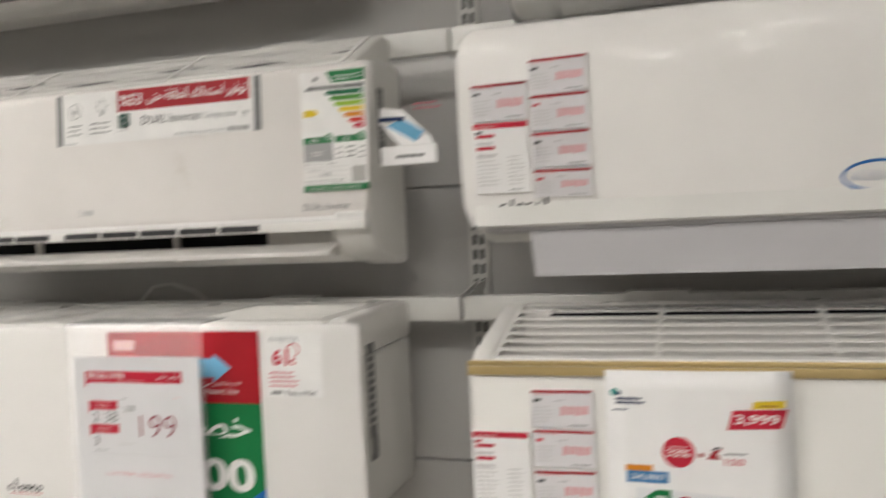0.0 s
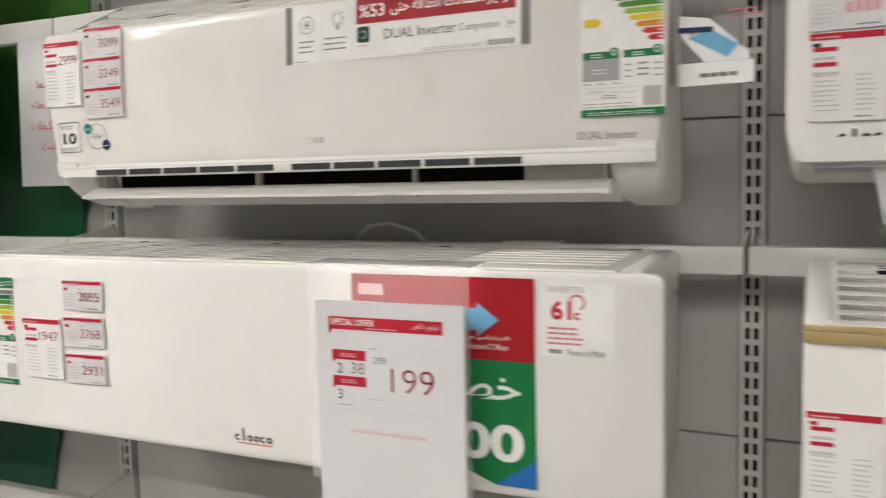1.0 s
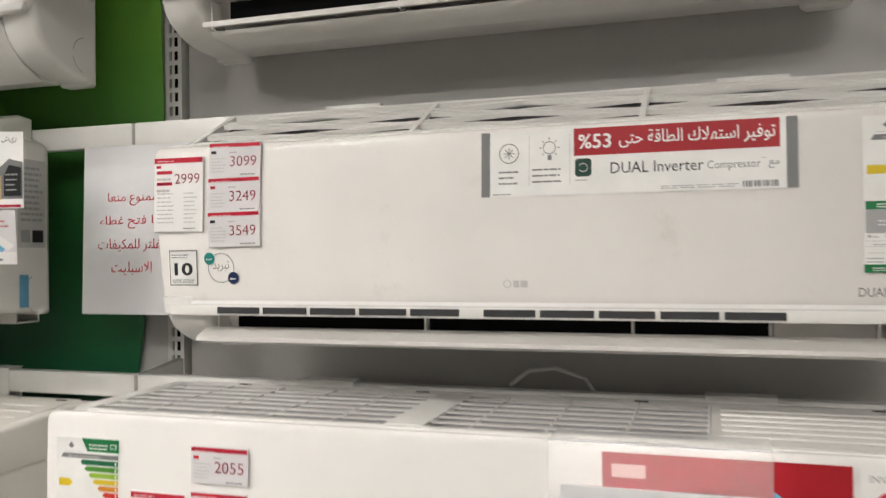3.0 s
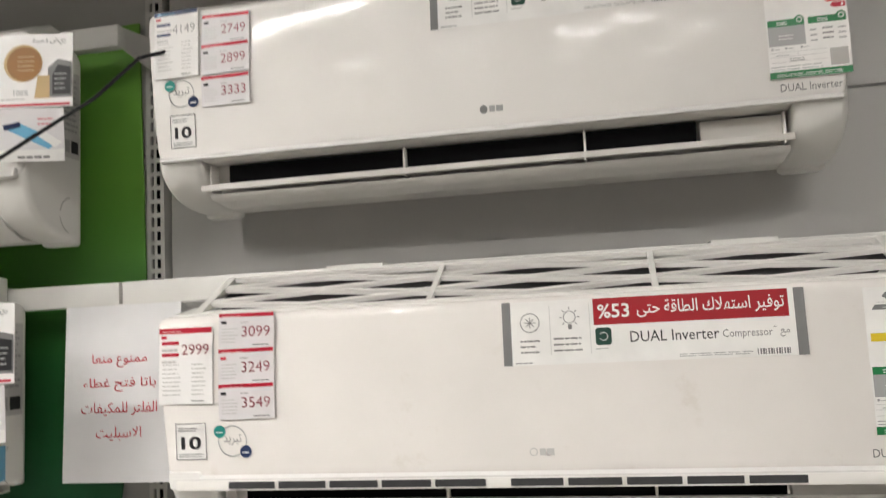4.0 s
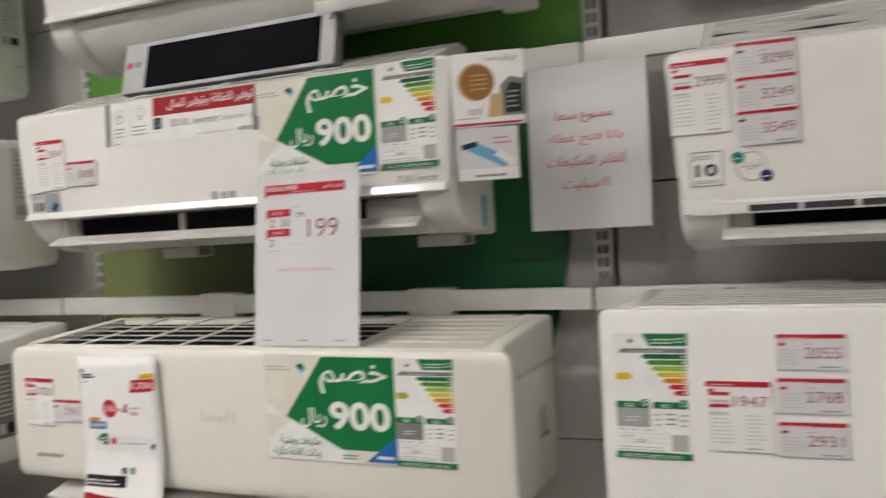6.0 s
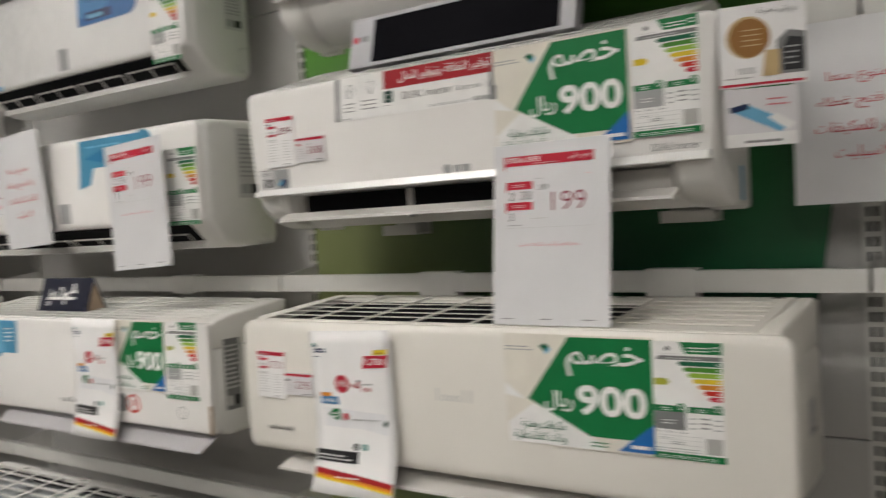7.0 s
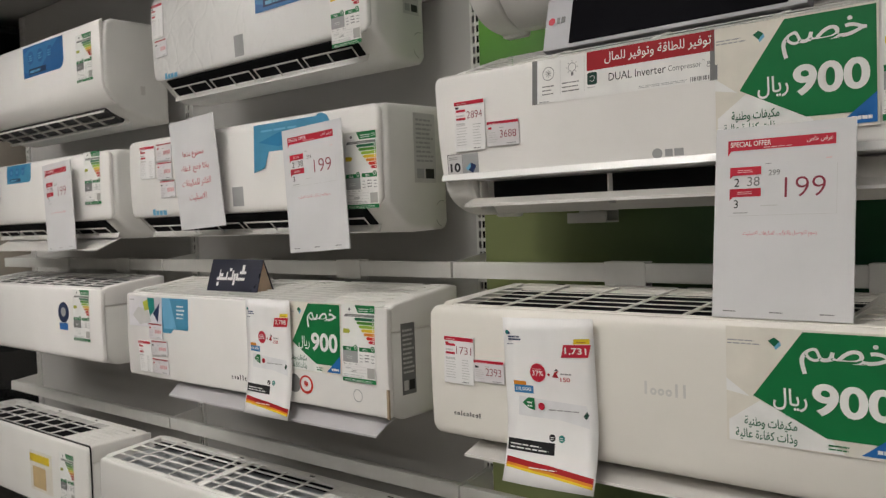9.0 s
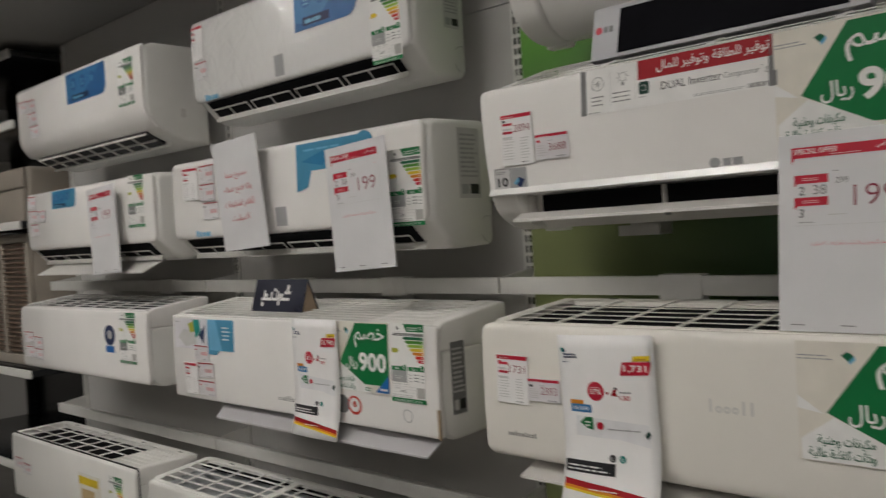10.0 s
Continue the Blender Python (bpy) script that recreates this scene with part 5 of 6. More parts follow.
def leaflet(x, y, z, w, h, price, share, code, bend=0.012, lean=0.0):
    """A printed offer leaflet, slightly curled, taped to a unit and hanging below it."""
    t = thing("leaflet", (x, y, z), "curled white offer leaflet with red price and striped foot", "leaflet", "offer leaflets", turn=Matrix.Rotation(radians(lean), 4, "Y"))
    curve = lambda u, v: -bend * max(0, 1 - v / (h * 0.45)) ** 2 - 0.004 * math.sin(u / w * math.pi) + 0.02 * bend * math.cos(9 * u / w)
    bm = bmesh.new()
    n, m = 8, 12
    g = [[bm.verts.new((w * i / n, curve(w * i / n, h * j / m), h * j / m)) for i in range(n + 1)] for j in range(m + 1)]
    for j in range(m):
        for i in range(n):
            bm.faces.new((g[j][i], g[j][i + 1], g[j + 1][i + 1], g[j + 1][i]))
    ob = part("sheet", bm, PAPER, t)
    sol = ob.modifiers.new("thickness", "SOLIDIFY")
    sol.thickness, sol.offset = 0.0004, 1
    place = lambda u, v, l: (u, curve(u, v) - l - 0.0004, v)
    s = Sheet()
    A = lambda a: a * w
    B = lambda b: b * h
    s.bars("navy", A(.06), B(.862), A(.22), B(.895), 2, 1, 1, fill=0.6)
    s.disc("teal", A(.05), B(.91), A(.022), 1, 10)
    s.disc("navy", A(.075), B(.905), A(.014), 2, 10)
    s.bars("navy", A(.04), B(.835), A(.15), B(.845), 1, 1, 2)
    s.poly("yellow", [(A(.79), B(.85)), (A(.96), B(.855)), (A(.965), B(.885)), (A(.8), B(.88))], 1)
    s.bars("brown", A(.83), B(.86), A(.93), B(.872), 1, 2, 3)
    s.poly("red", [(A(.66), B(.768)), (A(.94), B(.775)), (A(.975), B(.85)), (A(.69), B(.845))], 2)
    s.text("white", price, A(.815), B(.785), B(.045), 3, "c", width=A(.225), bold=0.02)
    s.disc("red", A(.395), B(.67), A(.088), 1, 22)
    s.text("white", share, A(.395), B(.652), B(.032), 2, "c", width=A(.125), bold=0.015)
    s.bars("pink", A(.34), B(.69), A(.45), B(.7), 1, 2, 4)
    s.disc("maroon", A(.515), B(.662), A(.014), 1, 8)
    s.poly("maroon", [(A(.55), B(.648)), (A(.58), B(.68)), (A(.625), B(.69)), (A(.60), B(.668)), (A(.62), B(.645))], 1)
    s.poly("black", [(A(.575), B(.685)), (A(.60), B(.70)), (A(.625), B(.69))], 2)
    s.text("red", "150", A(.69), B(.625), B(.026), 2, "c", width=A(.1), bold=0.01)
    s.bars("mid", A(.64), B(.665), A(.78), B(.68), 1, 1, 5, fill=0.6)
    s.rect("orange", A(.10), B(.588), A(.25), B(.612), 1)
    s.rect("cobalt", A(.105), B(.54), A(.335), B(.588), 1)
    s.text("white", code, A(.22), B(.55), B(.026), 2, "c", width=A(.18), bold=0.01)
    s.poly("mist", [(A(.14), B(.40)), (A(.16), B(.52)), (A(.9), B(.49)), (A(.92), B(.36)), (A(.6), B(.395))], 1)
    s.poly("green", [(A(.20), B(.48)), (A(.27), B(.515)), (A(.345), B(.515)), (A(.345), B(.44)), (A(.27), B(.45))], 3)
    s.bars("white", A(.26), B(.46), A(.335), B(.5), 2, 4, 2, fill=0.5)
    s.disc("red", A(.42), B(.468), A(.036), 3, 14)
    s.bars("mid", A(.5), B(.448), A(.84), B(.462), 1, 3, 3)
    s.poly("soot", [(A(.86), B(.43)), (A(.9), B(.46)), (A(.92), B(.44)), (A(.89), B(.41))], 3)
    for a, key in ((.53, "black"), (.63, "teal")):
        s.disc(key, A(a), B(.285), A(.034), 1, 14)
        s.bars("white", A(a - .018), B(.275), A(a + .018), B(.297), 2, 2, 7, fill=0.4)
    s.rect("black", A(.02), B(.185), A(.56), B(.255), 1)
    s.bars("white", A(.05), B(.2), A(.53), B(.24), 2, 2, 4, fill=0.4)
    band = lambda l0, l1, r0, r1: [(A(.02), B(l0)), (A(.5), B((l0 + r0) / 2 + 0.008)), (A(.985), B(r0)), (A(.985), B(r1)), (A(.5), B((l1 + r1) / 2 + 0.008)), (A(.02), B(l1))]
    s.poly("maroon", band(.115, .148, .06, .09), 1)
    s.poly("orange", band(.1, .115, .045, .06), 1)
    s.poly("yellow", band(.086, .1, .031, .045), 1)
    s.bars("white", A(.3), B(.1), A(.7), B(.112), 1, 4, 6)
    s.lay(t, place, lift=0.0006, fine=3)
    return t


def blue_sticker(unit, x, z, w, h, label="deep blue promotional sticker with pale print", hue="royal"):
    place = spot(unit, x, z, h)
    r = min(w, h) * 0.3
    rim = [(0, 0), (w - r, 0)] + [(w - r + r * math.sin(a * math.pi / 12), r - r * math.cos(a * math.pi / 12)) for a in range(1, 7)] + [(w, h), (0, h)]
    me = bpy.data.meshes.new("promo_sticker")
    me.from_pydata([place(u, v, 0.0004) for u, v in rim], [], [tuple(range(len(rim)))])
    me.materials.append(ink(hue))
    ob = part("promo_sticker", me, None, unit[0], label)
    s = Sheet()
    s.poly("cobalt" if hue == "royal" else "petrol", [(0, h * .2), (w * .35, h * .05), (w * .6, h * .5), (w * .9, h), (w * .3, h), (0, h * .8)], 1)
    for k in range(3):
        s.disc("royal", w * (0.2 + 0.24 * k), h * 0.62, min(w * 0.085, h * 0.22), 2, 16)
        s.bars("sky", w * (0.15 + 0.24 * k), h * 0.52, w * (0.25 + 0.24 * k), h * 0.74, 3, 3, 3 + k, fill=0.4)
    s.rect("navy", w * .14, h * .08, w * .58, h * .26, 2)
    s.bars("sky", w * .18, h * .12, w * .54, h * .22, 1, 3, 2, fill=0.8)
    s.lay(ob, place)


def side_label(unit, y0, y1, z0, z1, dark=True, inset=0.0):
    """A data plate on a unit's side (facing +x)."""
    o = unit[0].matrix_world.translation
    hx = unit[2][0] / 2 - inset + 0.0006
    s = Sheet()
    w, h = y1 - y0, z1 - z0
    s.rect("grey" if dark else "pale", 0, 0, w, h, 0)
    me = bpy.data.meshes.new("data_plate")
    place = lambda u, v, l: (hx + l, y0 - o.y + u, z0 - o.z + v)
    _, _, vs, fs = s.items[0]
    me.from_pydata([place(u, v, 0) for u, v, _ in vs], [], fs)
    me.materials.append(ink("grey" if dark else "pale"))
    ob = part("data_plate", me, None, unit[0], "dark data plate of small print" if dark else "pale data plate of small print")
    p = Sheet()
    p.bars("pale" if dark else "mid", w * 0.1, h * 0.3, w * 0.9, h * 0.95, 10, 1, 3, fill=0.45)
    p.rect("pale" if dark else "mid", w * 0.1, h * 0.06, w * 0.42, h * 0.2, 1)
    p.rect("black", w * 0.5, h * 0.06, w * 0.9, h * 0.2, 1)
    p.lay(ob, place)


# top rail, middle bay
price_card(-1.121, 1.972, LGA, 0.073, 0.108, "4149", "navy")
for zz, nn in ((2.022, "2749"), (1.975, "2899"), (1.926, "3333")):
    price_card(-1.044, zz - 0.003, LGA, 0.077, 0.047, nn)
warranty(LGA, -1.098, 1.866, 0.041, 0.05, eco=(-1.078, 1.948))
banner(LGA, -0.692, 1.999, "توفير استهلاك الطاقة حتى")
energy(LGA, -0.246, 1.877)
words(LGA, "grey", "DUAL Inverter", -0.234, 1.861, 0.075, 0.01)
mark(LGA, "maker_mark", (("grey", "disc", .18, .5, .16, .5), ("mid", "bar", .42, .15, .65, .85), ("mid", "bar", .7, .15, .98, .85)), -0.629, 1.872, 0.034, 0.012, "small grey maker's mark")

# second rail, middle bay
price_card(-1.084, 1.492, LGB, 0.08, 0.105, "2999")
for zz, nn in ((1.565, "3099"), (1.5165, "3249"), (1.4695, "3549")):
    price_card(-0.995, zz, LGB, 0.081, 0.0485, nn)
warranty(LGB, -1.061, 1.417, 0.045, 0.049, eco=(-0.978, 1.441))
banner(LGB, -0.605, 1.526, "توفير استهلاك الطاقة حتى")
energy(LGB, -0.178, 1.431, 0.1, 0.17)
words(LGB, "grey", "DUAL Inverter", -0.183, 1.405, 0.072, 0.01)
mark(LGB, "maker_mark", (("pale", "ring", .18, .5, .16, .04), ("pale", "bar", .42, .15, .65, .85), ("pale", "bar", .7, .15, .98, .85)), -0.58, 1.413, 0.032, 0.012, "faint grey maker's mark")

# second rail, green bay
price_card(-2.305, 1.494, LGC, 0.075, 0.099, "2894")
price_card(-2.225, 1.498, LGC, 0.075, 0.048, "3688")
warranty(LGC, -2.33, 1.441, 0.078, 0.049, twin=True)
banner(LGC, -2.12, 1.566, "توفير للطاقة وتوفير للمال", False, w=0.35)
discount(LGC, -1.774, 1.473, 0.235, 0.172)
energy(LGC, -1.536, 1.477, 0.102, 0.17)
words(LGC, "grey", "DUAL Inverter", -1.51, 1.455, 0.07, 0.011)
mark(LGC, "maker_mark", (("mid", "disc", .18, .5, .16, .5), ("mid", "bar", .42, .15, .65, .85), ("mid", "bar", .7, .15, .98, .85)), -1.887, 1.45, 0.058, 0.017, "grey maker's mark")
energy(LGD, -1.478, 1.885, 0.1, 0.17)
mark(LGD, "maker_mark", (("mid", "disc", .18, .5, .16, .5), ("mid", "bar", .42, .15, .65, .85), ("mid", "bar", .7, .15, .98, .85)), -1.85, 1.86, 0.05, 0.015, "grey maker's mark")
leaflet(-1.66, -0.275, 1.75, 0.205, 0.27, "2,199", "30%", "18,000", bend=0.004)

# third rail
energy(GIB, -1.163, 1.05, 0.1, 0.172)
price_card(-1.043, 1.067, GIB, 0.082, 0.094, "1947")
for zz, nn in ((1.176, "2055"), (1.12, "2768"), (1.064, "2931")):
    price_card(-0.954, zz, GIB, 0.081, 0.046, nn)
ob, place = sticker(GIB, "discount_poster", -0.448, 0.998, 0.241, 0.248, "maroon", "red and green promotional poster")
s = Sheet()
s.rect("green", 0, 0, 0.241, 0.15, 1)
s.poly("sky", [(0.07, 0.185), (0.17, 0.185), (0.17, 0.178), (0.197, 0.198), (0.17, 0.218), (0.17, 0.211), (0.07, 0.211)], 1)
s.poly("navy", [(0.06, 0.185), (0.145, 0.185), (0.145, 0.211), (0.06, 0.211)], 2)
s.text("white", "Vitamin-C Filter", 0.208, 0.1625, 0.0068, 1, "r", width=0.052)
s.text("white", arabic("فلتر فيتامين سي"), 0.21, 0.172, 0.008, 1, "r", width=0.056)
s.rect("pink", 0.01, 0.222, 0.045, 0.236, 1)
s.text("white", arabic("خصم"), 0.223, 0.085, 0.045, 2, "r", width=0.115, bold=0.012)
s.text("white", "900", 0.226, 0.028, 0.046, 2, "r", width=0.125, bold=0.03)
s.poly("blue", [(0.19, 0.0), (0.241, 0.0), (0.241, 0.035)], 3)
s.poly("cream", [(0.05, 0.0), (0.19, 0.0), (0.14, 0.02)], 3)
s.lay(ob, place)
ob, place = sticker(GIB, "feature_sticker", -0.2, 1.158, 0.085, 0.085, "white", "small white sticker with red numerals")
s = Sheet()
s.text("red", "61", 0.012, 0.042, 0.022, 1, "l", width=0.024, bold=0.035)
s.text("red", "c", 0.0385, 0.0425, 0.009, 1, "l", bold=0.03)
s.ring("red", 0.042, 0.062, 0.0095, 0.002, 1, 16, -60, 200)
s.bars("rose", 0.008, 0.014, 0.05, 0.037, 4, 1, 3, fill=0.4)
s.bars("grey", 0.01, 0.0035, 0.028, 0.0095, 1, 1, 5, fill=0.8)
s.text("black", "Peace of Mind", 0.032, 0.002, 0.0075, 1, "l", width=0.042)
s.text("mid", "INVERTER", 0.008, 0.073, 0.007, 1, "l", width=0.043)
s.lay(ob, place)
stroke_mark(GIB, "black", "clooco", -0.645, 1.008, 0.064, 0.018, "black maker's mark of plain strokes")
mark(GIB, "underline", (("red", "bar", 0, 0, 1, 1),), -0.64, 1.004, 0.058, 0.0014, "thin red underline")
side_label(GIB, -0.29, -0.262, 1.05, 1.215, inset=0.024)
clear = thing("sign_holder", (-0.502, -0.3745, 1.222), "clear plastic sign holder hooked over a unit's front", "sign holder")
GLASS, gnt, gb = nodes_of("clear_acrylic")
gb.inputs["Base Color"].default_value, gb.inputs["Roughness"].default_value = (0.97, 0.97, 0.97, 1), 0.05
gb.inputs["Transmission Weight"].default_value, gb.inputs["IOR"].default_value = 0.88, 1.2
hook = part("plate", cube(0, 0.222, -0.0165, -0.0145, -0.24, 0.038, bev=0.0005, seg=1), GLASS, clear, "clear plate")
hook.visible_shadow = False
hook = part("hook", cube(0, 0.222, -0.0145, 0.045, 0.0365, 0.0382), GLASS, clear, "clear hook over the top edge")
hook.visible_shadow = False
offer_sign(-0.488, -0.3935, 0.925, 0.203, 0.29, on="in a clear holder")

price_card(-2.286, 1.05, ZAM, 0.072, 0.09, "1731")
price_card(-2.213, 1.058, ZAM, 0.07, 0.042, "2393")
leaflet(-2.13, -0.393, 0.895, 0.185, 0.287, "1,731", "37%", "18,000", bend=0.03, lean=-2)
stroke_mark(ZAM, "ghost", "loooll", -1.873, 1.072, 0.078, 0.021, "raised pale grey maker's mark")
stroke_mark(ZAM, "black", "coicoicoi", -2.268, 0.988, 0.066, 0.0135, "small black maker's mark")
discount(ZAM, -1.735, 1.019, 0.242, 0.17)
energy(ZAM, -1.498, 1.02, 0.1, 0.165, dark=2)
offer_sign(-1.762, -0.368, 1.1995, 0.2, 0.287, tip=-7)

# third rail, far bays
ob, place = sticker(CRA, "promo_sticker", -3.53, 1.085, 0.175, 0.085, "lilac", "pale photo sticker beside a blue panel")
s = Sheet()
s.poly("pale", [(0.02, 0.03), (0.05, 0.055), (0.1, 0.05), (0.12, 0.015), (0.06, 0.005)], 1)
s.poly("olive", [(0.075, 0.07), (0.11, 0.08), (0.115, 0.05), (0.085, 0.045)], 2)
s.poly("teal", [(0.1, 0.083), (0.135, 0.083), (0.14, 0.05), (0.115, 0.03)], 3)
s.poly("navy", [(0.13, 0.04), (0.165, 0.07), (0.155, 0.015)], 2)
s.bars("mid", 0.006, 0.074, 0.03, 0.079, 1, 2, 3)
s.lay(ob, place)
ob, place = sticker(CRA, "promo_sticker", -3.355, 1.085, 0.13, 0.085, "azure", "blue promotional sticker with white lettering")
s = Sheet()
s.poly("sky", [(0, 0.085), (0.04, 0.085), (0.075, 0.0), (0.01, 0.0)], 1)
s.poly("azure", [(0.005, -0.012), (0.045, -0.012), (0.06, 0.0), (0.0, 0.0)], 0)
s.bars("white", 0.075, 0.03, 0.12, 0.072, 4, 2, 2, fill=0.4)
s.lay(ob, place)
price_card(-3.478, 0.955, CRA, 0.066, 0.09, "")
price_card(-3.408, 1.006, CRA, 0.08, 0.043, "")
price_card(-3.408, 0.956, CRA, 0.08, 0.043, "")
price_card(-3.42, 1.055, CRA, 0.07, 0.043, "")
leaflet(-2.955, -0.353, 0.905, 0.17, 0.28, "2,798", "20%", "18,000", bend=0.02)
discount(CRA, -2.822, 1.022, 0.2, 0.16)
energy(CRA, -2.618, 1.012, 0.104, 0.17, dark=1)
mark(CRA, "round_badge", (("scarlet", "disc", .5, .5, .48, .48), ("white", "disc", .5, .52, .36, .36), ("scarlet", "disc", .5, .55, .16, .16)), -2.772, 0.966, 0.05, 0.046, "round red warranty badge")
mark(CRA, "round_badge", (("grey", "disc", .5, .5, .48, .48),), -2.815, 0.966, 0.05, 0.046, "round dark warranty badge")
stroke_mark(CRA, "black", "ciollc", -3.04, 0.974, 0.066, 0.013, "black maker's mark")
mark(CRA, "maker_mark", (("mid", "ring", .5, .5, .48, .06),), -2.59, 0.972, 0.03, 0.02, "thin grey maker's mark")
side_label(CRA, -0.302, -0.258, 0.985, 1.14)
part("edge_strip", cube(0.528, 0.5335, -0.243, -0.238, 0.012, 0.075), KRAFT, CRA[0], "worn brown strip at the panel's corner")

tent = thing("tent_card", (-3.235, -0.25, 1.189), "navy tent card with white lettering, on a unit's top", "tent card")
bm = bmesh.new()
prism = [(-0.026, 0.0), (0.0, 0.084), (0.03, 0.0)]
a = [bm.verts.new((0, y, z)) for y, z in prism]
b = [bm.verts.new((0.225, y, z)) for y, z in prism]
for k in range(2):
    bm.faces.new((a[k], a[k + 1], b[k + 1], b[k]))
ob = part("card", bm, CARD, tent, smooth=0)
sol = ob.modifiers.new("thickness", "SOLIDIFY")
sol.thickness = 0.0015
bm = bmesh.new()
q = [(-0.024, 0.001), (0.0, 0.079), (0.027, 0.001)]
for x in (0.222,):
    bm.faces.new([bm.verts.new((x, y, z)) for y, z in q])
ob = part("lining", bm, KRAFT, tent, "brown card lining", smooth=0)
s = Sheet()
sl = math.hypot(0.026, 0.084)
for a0, b0, c0, d0 in ((.05, .1, .1, .2), (.03, .3, .2, .36), (.09, .3, .1, .62), (.12, .42, .2, .5), (.22, .3, .36, .36), (.33, .3, .36, .55), (.4, .3, .56, .36), (.53, .3, .56, .6), (.42, .62, .48, .68), (.6, .14, .64, .5), (.68, .3, .95, .36), (.68, .3, .72, .5), (.78, .52, .97, .58), (.84, .56, .9, .8)):
    s.rect("white", (0.155 + 0.58 * a0) * 0.225, (b0 * 0.9 + 0.065) * sl, (0.17 + 0.58 * c0) * 0.225, (d0 * 0.9 + 0.1) * sl, 1, name="printed_stroke")
s.lay(tent, lambda u, v, l: (u, -0.026 + 0.026 * v / sl - l * 2, 0.084 * v / sl + l))

energy(FAC, -3.91, 1.012, 0.11, 0.165, dark=2)
mark(FAC, "ribbon_badge", (("navy", "disc", .5, .62, .45, .36), ("ash", "disc", .5, .64, .2, .16), ("blue", "bar", .15, .02, .85, .25)), -4.02, 1.04, 0.085, 0.095, "blue ribbon badge")
for px, pz in ((-4.68, 1.045), (-4.6, 1.03), (-4.6, 0.985), (-4.68, 0.99)):
    price_card(px, pz, FAC, 0.075, 0.043, "")
ob, place = sticker(FAD, "promo_sticker", -4.28, 0.46, 0.17, 0.14, "cream", "yellow and cream promotional sticker")
s = Sheet()
s.rect("yellow", 0.0, 0.1, 0.15, 0.128, 1)
s.rect("tan", 0.02, 0.01, 0.12, 0.085, 1)
s.lay(ob, place)
energy(FAD, -4.05, 0.46, 0.1, 0.165, dark=2)
for px, pz in ((-4.86, 0.535), (-4.78, 0.52)):
    price_card(px, pz, FAD, 0.075, 0.043, "")

# upper rails, far bays
price_card(-3.53, 1.51, WNB, 0.08, 0.095, "")
price_card(-3.437, 1.556, WNB, 0.076, 0.05, "")
price_card(-3.437, 1.503, WNB, 0.076, 0.05, "")
price_card(-3.424, 1.45, WNB, 0.076, 0.05, "")
mark(WNB, "maker_mark", (("sky", "bar", 0, .1, .2, .9), ("sky", "bar", .25, .1, .45, .7), ("sky", "bar", .5, .1, .7, .7), ("sky", "bar", .75, .1, 1, .7)), -3.48, 1.4, 0.075, 0.022, "sky blue maker's mark")
ob, place = sticker(WNB, "promo_sticker", -2.985, 1.545, 0.25, 0.07, "azure", "pale blue cloud-shaped promotional sticker with a dark round seal")
s = Sheet()
s.poly("azure", [(0.0, -0.05), (0.045, -0.04), (0.06, 0.0), (0.0, 0.0)], 0)
s.poly("petrol", [(0.02, 0.025), (0.1, 0.01), (0.18, 0.03), (0.24, 0.015), (0.24, 0.05), (0.1, 0.045)], 1)
s.disc("azure", 0.255, 0.042, 0.034, 1, 22)
s.disc("navy", 0.262, 0.012, 0.034, 2, 24)
for k in range(8):
    a = math.pi / 4 * k
    s.poly("white", [(0.262 + r * math.cos(a + o), 0.012 + r * math.sin(a + o)) for r, o in ((0.006, 0.2), (0.017, 0.09), (0.017, -0.09), (0.006, -0.2))], 3)
s.bars("sky", 0.03, 0.05, 0.2, 0.057, 1, 2, 5, fill=0.7)
s.lay(ob, place)
energy(WNB, -2.652, 1.392, 0.105, 0.172)
mark(WNB, "grey_patch", (("mid", "bar", 0, 0, 1, 1),), -3.085, 1.414, 0.047, 0.05, "grey square code patch")
side_label(WNB, -0.18, -0.105, 1.448, 1.608, False, inset=0.003)
notice(-3.297, -0.305, 1.355, 0.208, 0.296, lean=-3, tip=3)
offer_sign(-2.815, -0.318, 1.293, 0.207, 0.292, lean=-3, group="offer signs", on="hanging over a unit")
price_card(-3.49, 1.918, WNA, 0.06, 0.1, "")
price_card(-3.475, 1.862, WNA, 0.06, 0.05, "")
mark(WNA, "maker_mark", (("sky", "bar", 0, .1, .2, .9), ("sky", "bar", .25, .1, .45, .7), ("sky", "bar", .5, .1, .7, .7), ("sky", "bar", .75, .1, 1, .7)), -3.44, 1.795, 0.065, 0.022, "sky blue maker's mark")
blue_sticker(WNA, -3.0, 1.905, 0.24, 0.12)
energy(WNA, -2.72, 1.772, 0.1, 0.172)
mark(WNA, "grey_patch", (("mid", "bar", 0, 0, 1, 1),), -3.098, 1.81, 0.04, 0.055, "grey square code patch")
side_label(WNA, -0.14, -0.085, 1.85, 1.97, False, inset=0.003)
blue_sticker(FAA, -4.27, 1.905, 0.3, 0.105)
energy(FAA, -3.885, 1.84, 0.105, 0.15, dark=2)
for px, pz in ((-4.7, 1.93), (-4.62, 1.925), (-4.61, 1.875), (-4.6, 1.825)):
    price_card(px, pz, FAA, 0.075, 0.046, "")
for px, pz in ((-4.68, 1.56), (-4.67, 1.505), (-4.59, 1.5), (-4.66, 1.452)):
    price_card(px, pz, FAB, 0.075, 0.046, "")
blue_sticker(FAB, -4.46, 1.545, 0.2, 0.065, "pale blue promotional sticker with white print", "azure")
energy(FAB, -3.87, 1.448, 0.105, 0.168, dark=2)
offer_sign(-4.08, -0.322, 1.297, 0.2, 0.29, lean=-3, on="hanging over a unit")

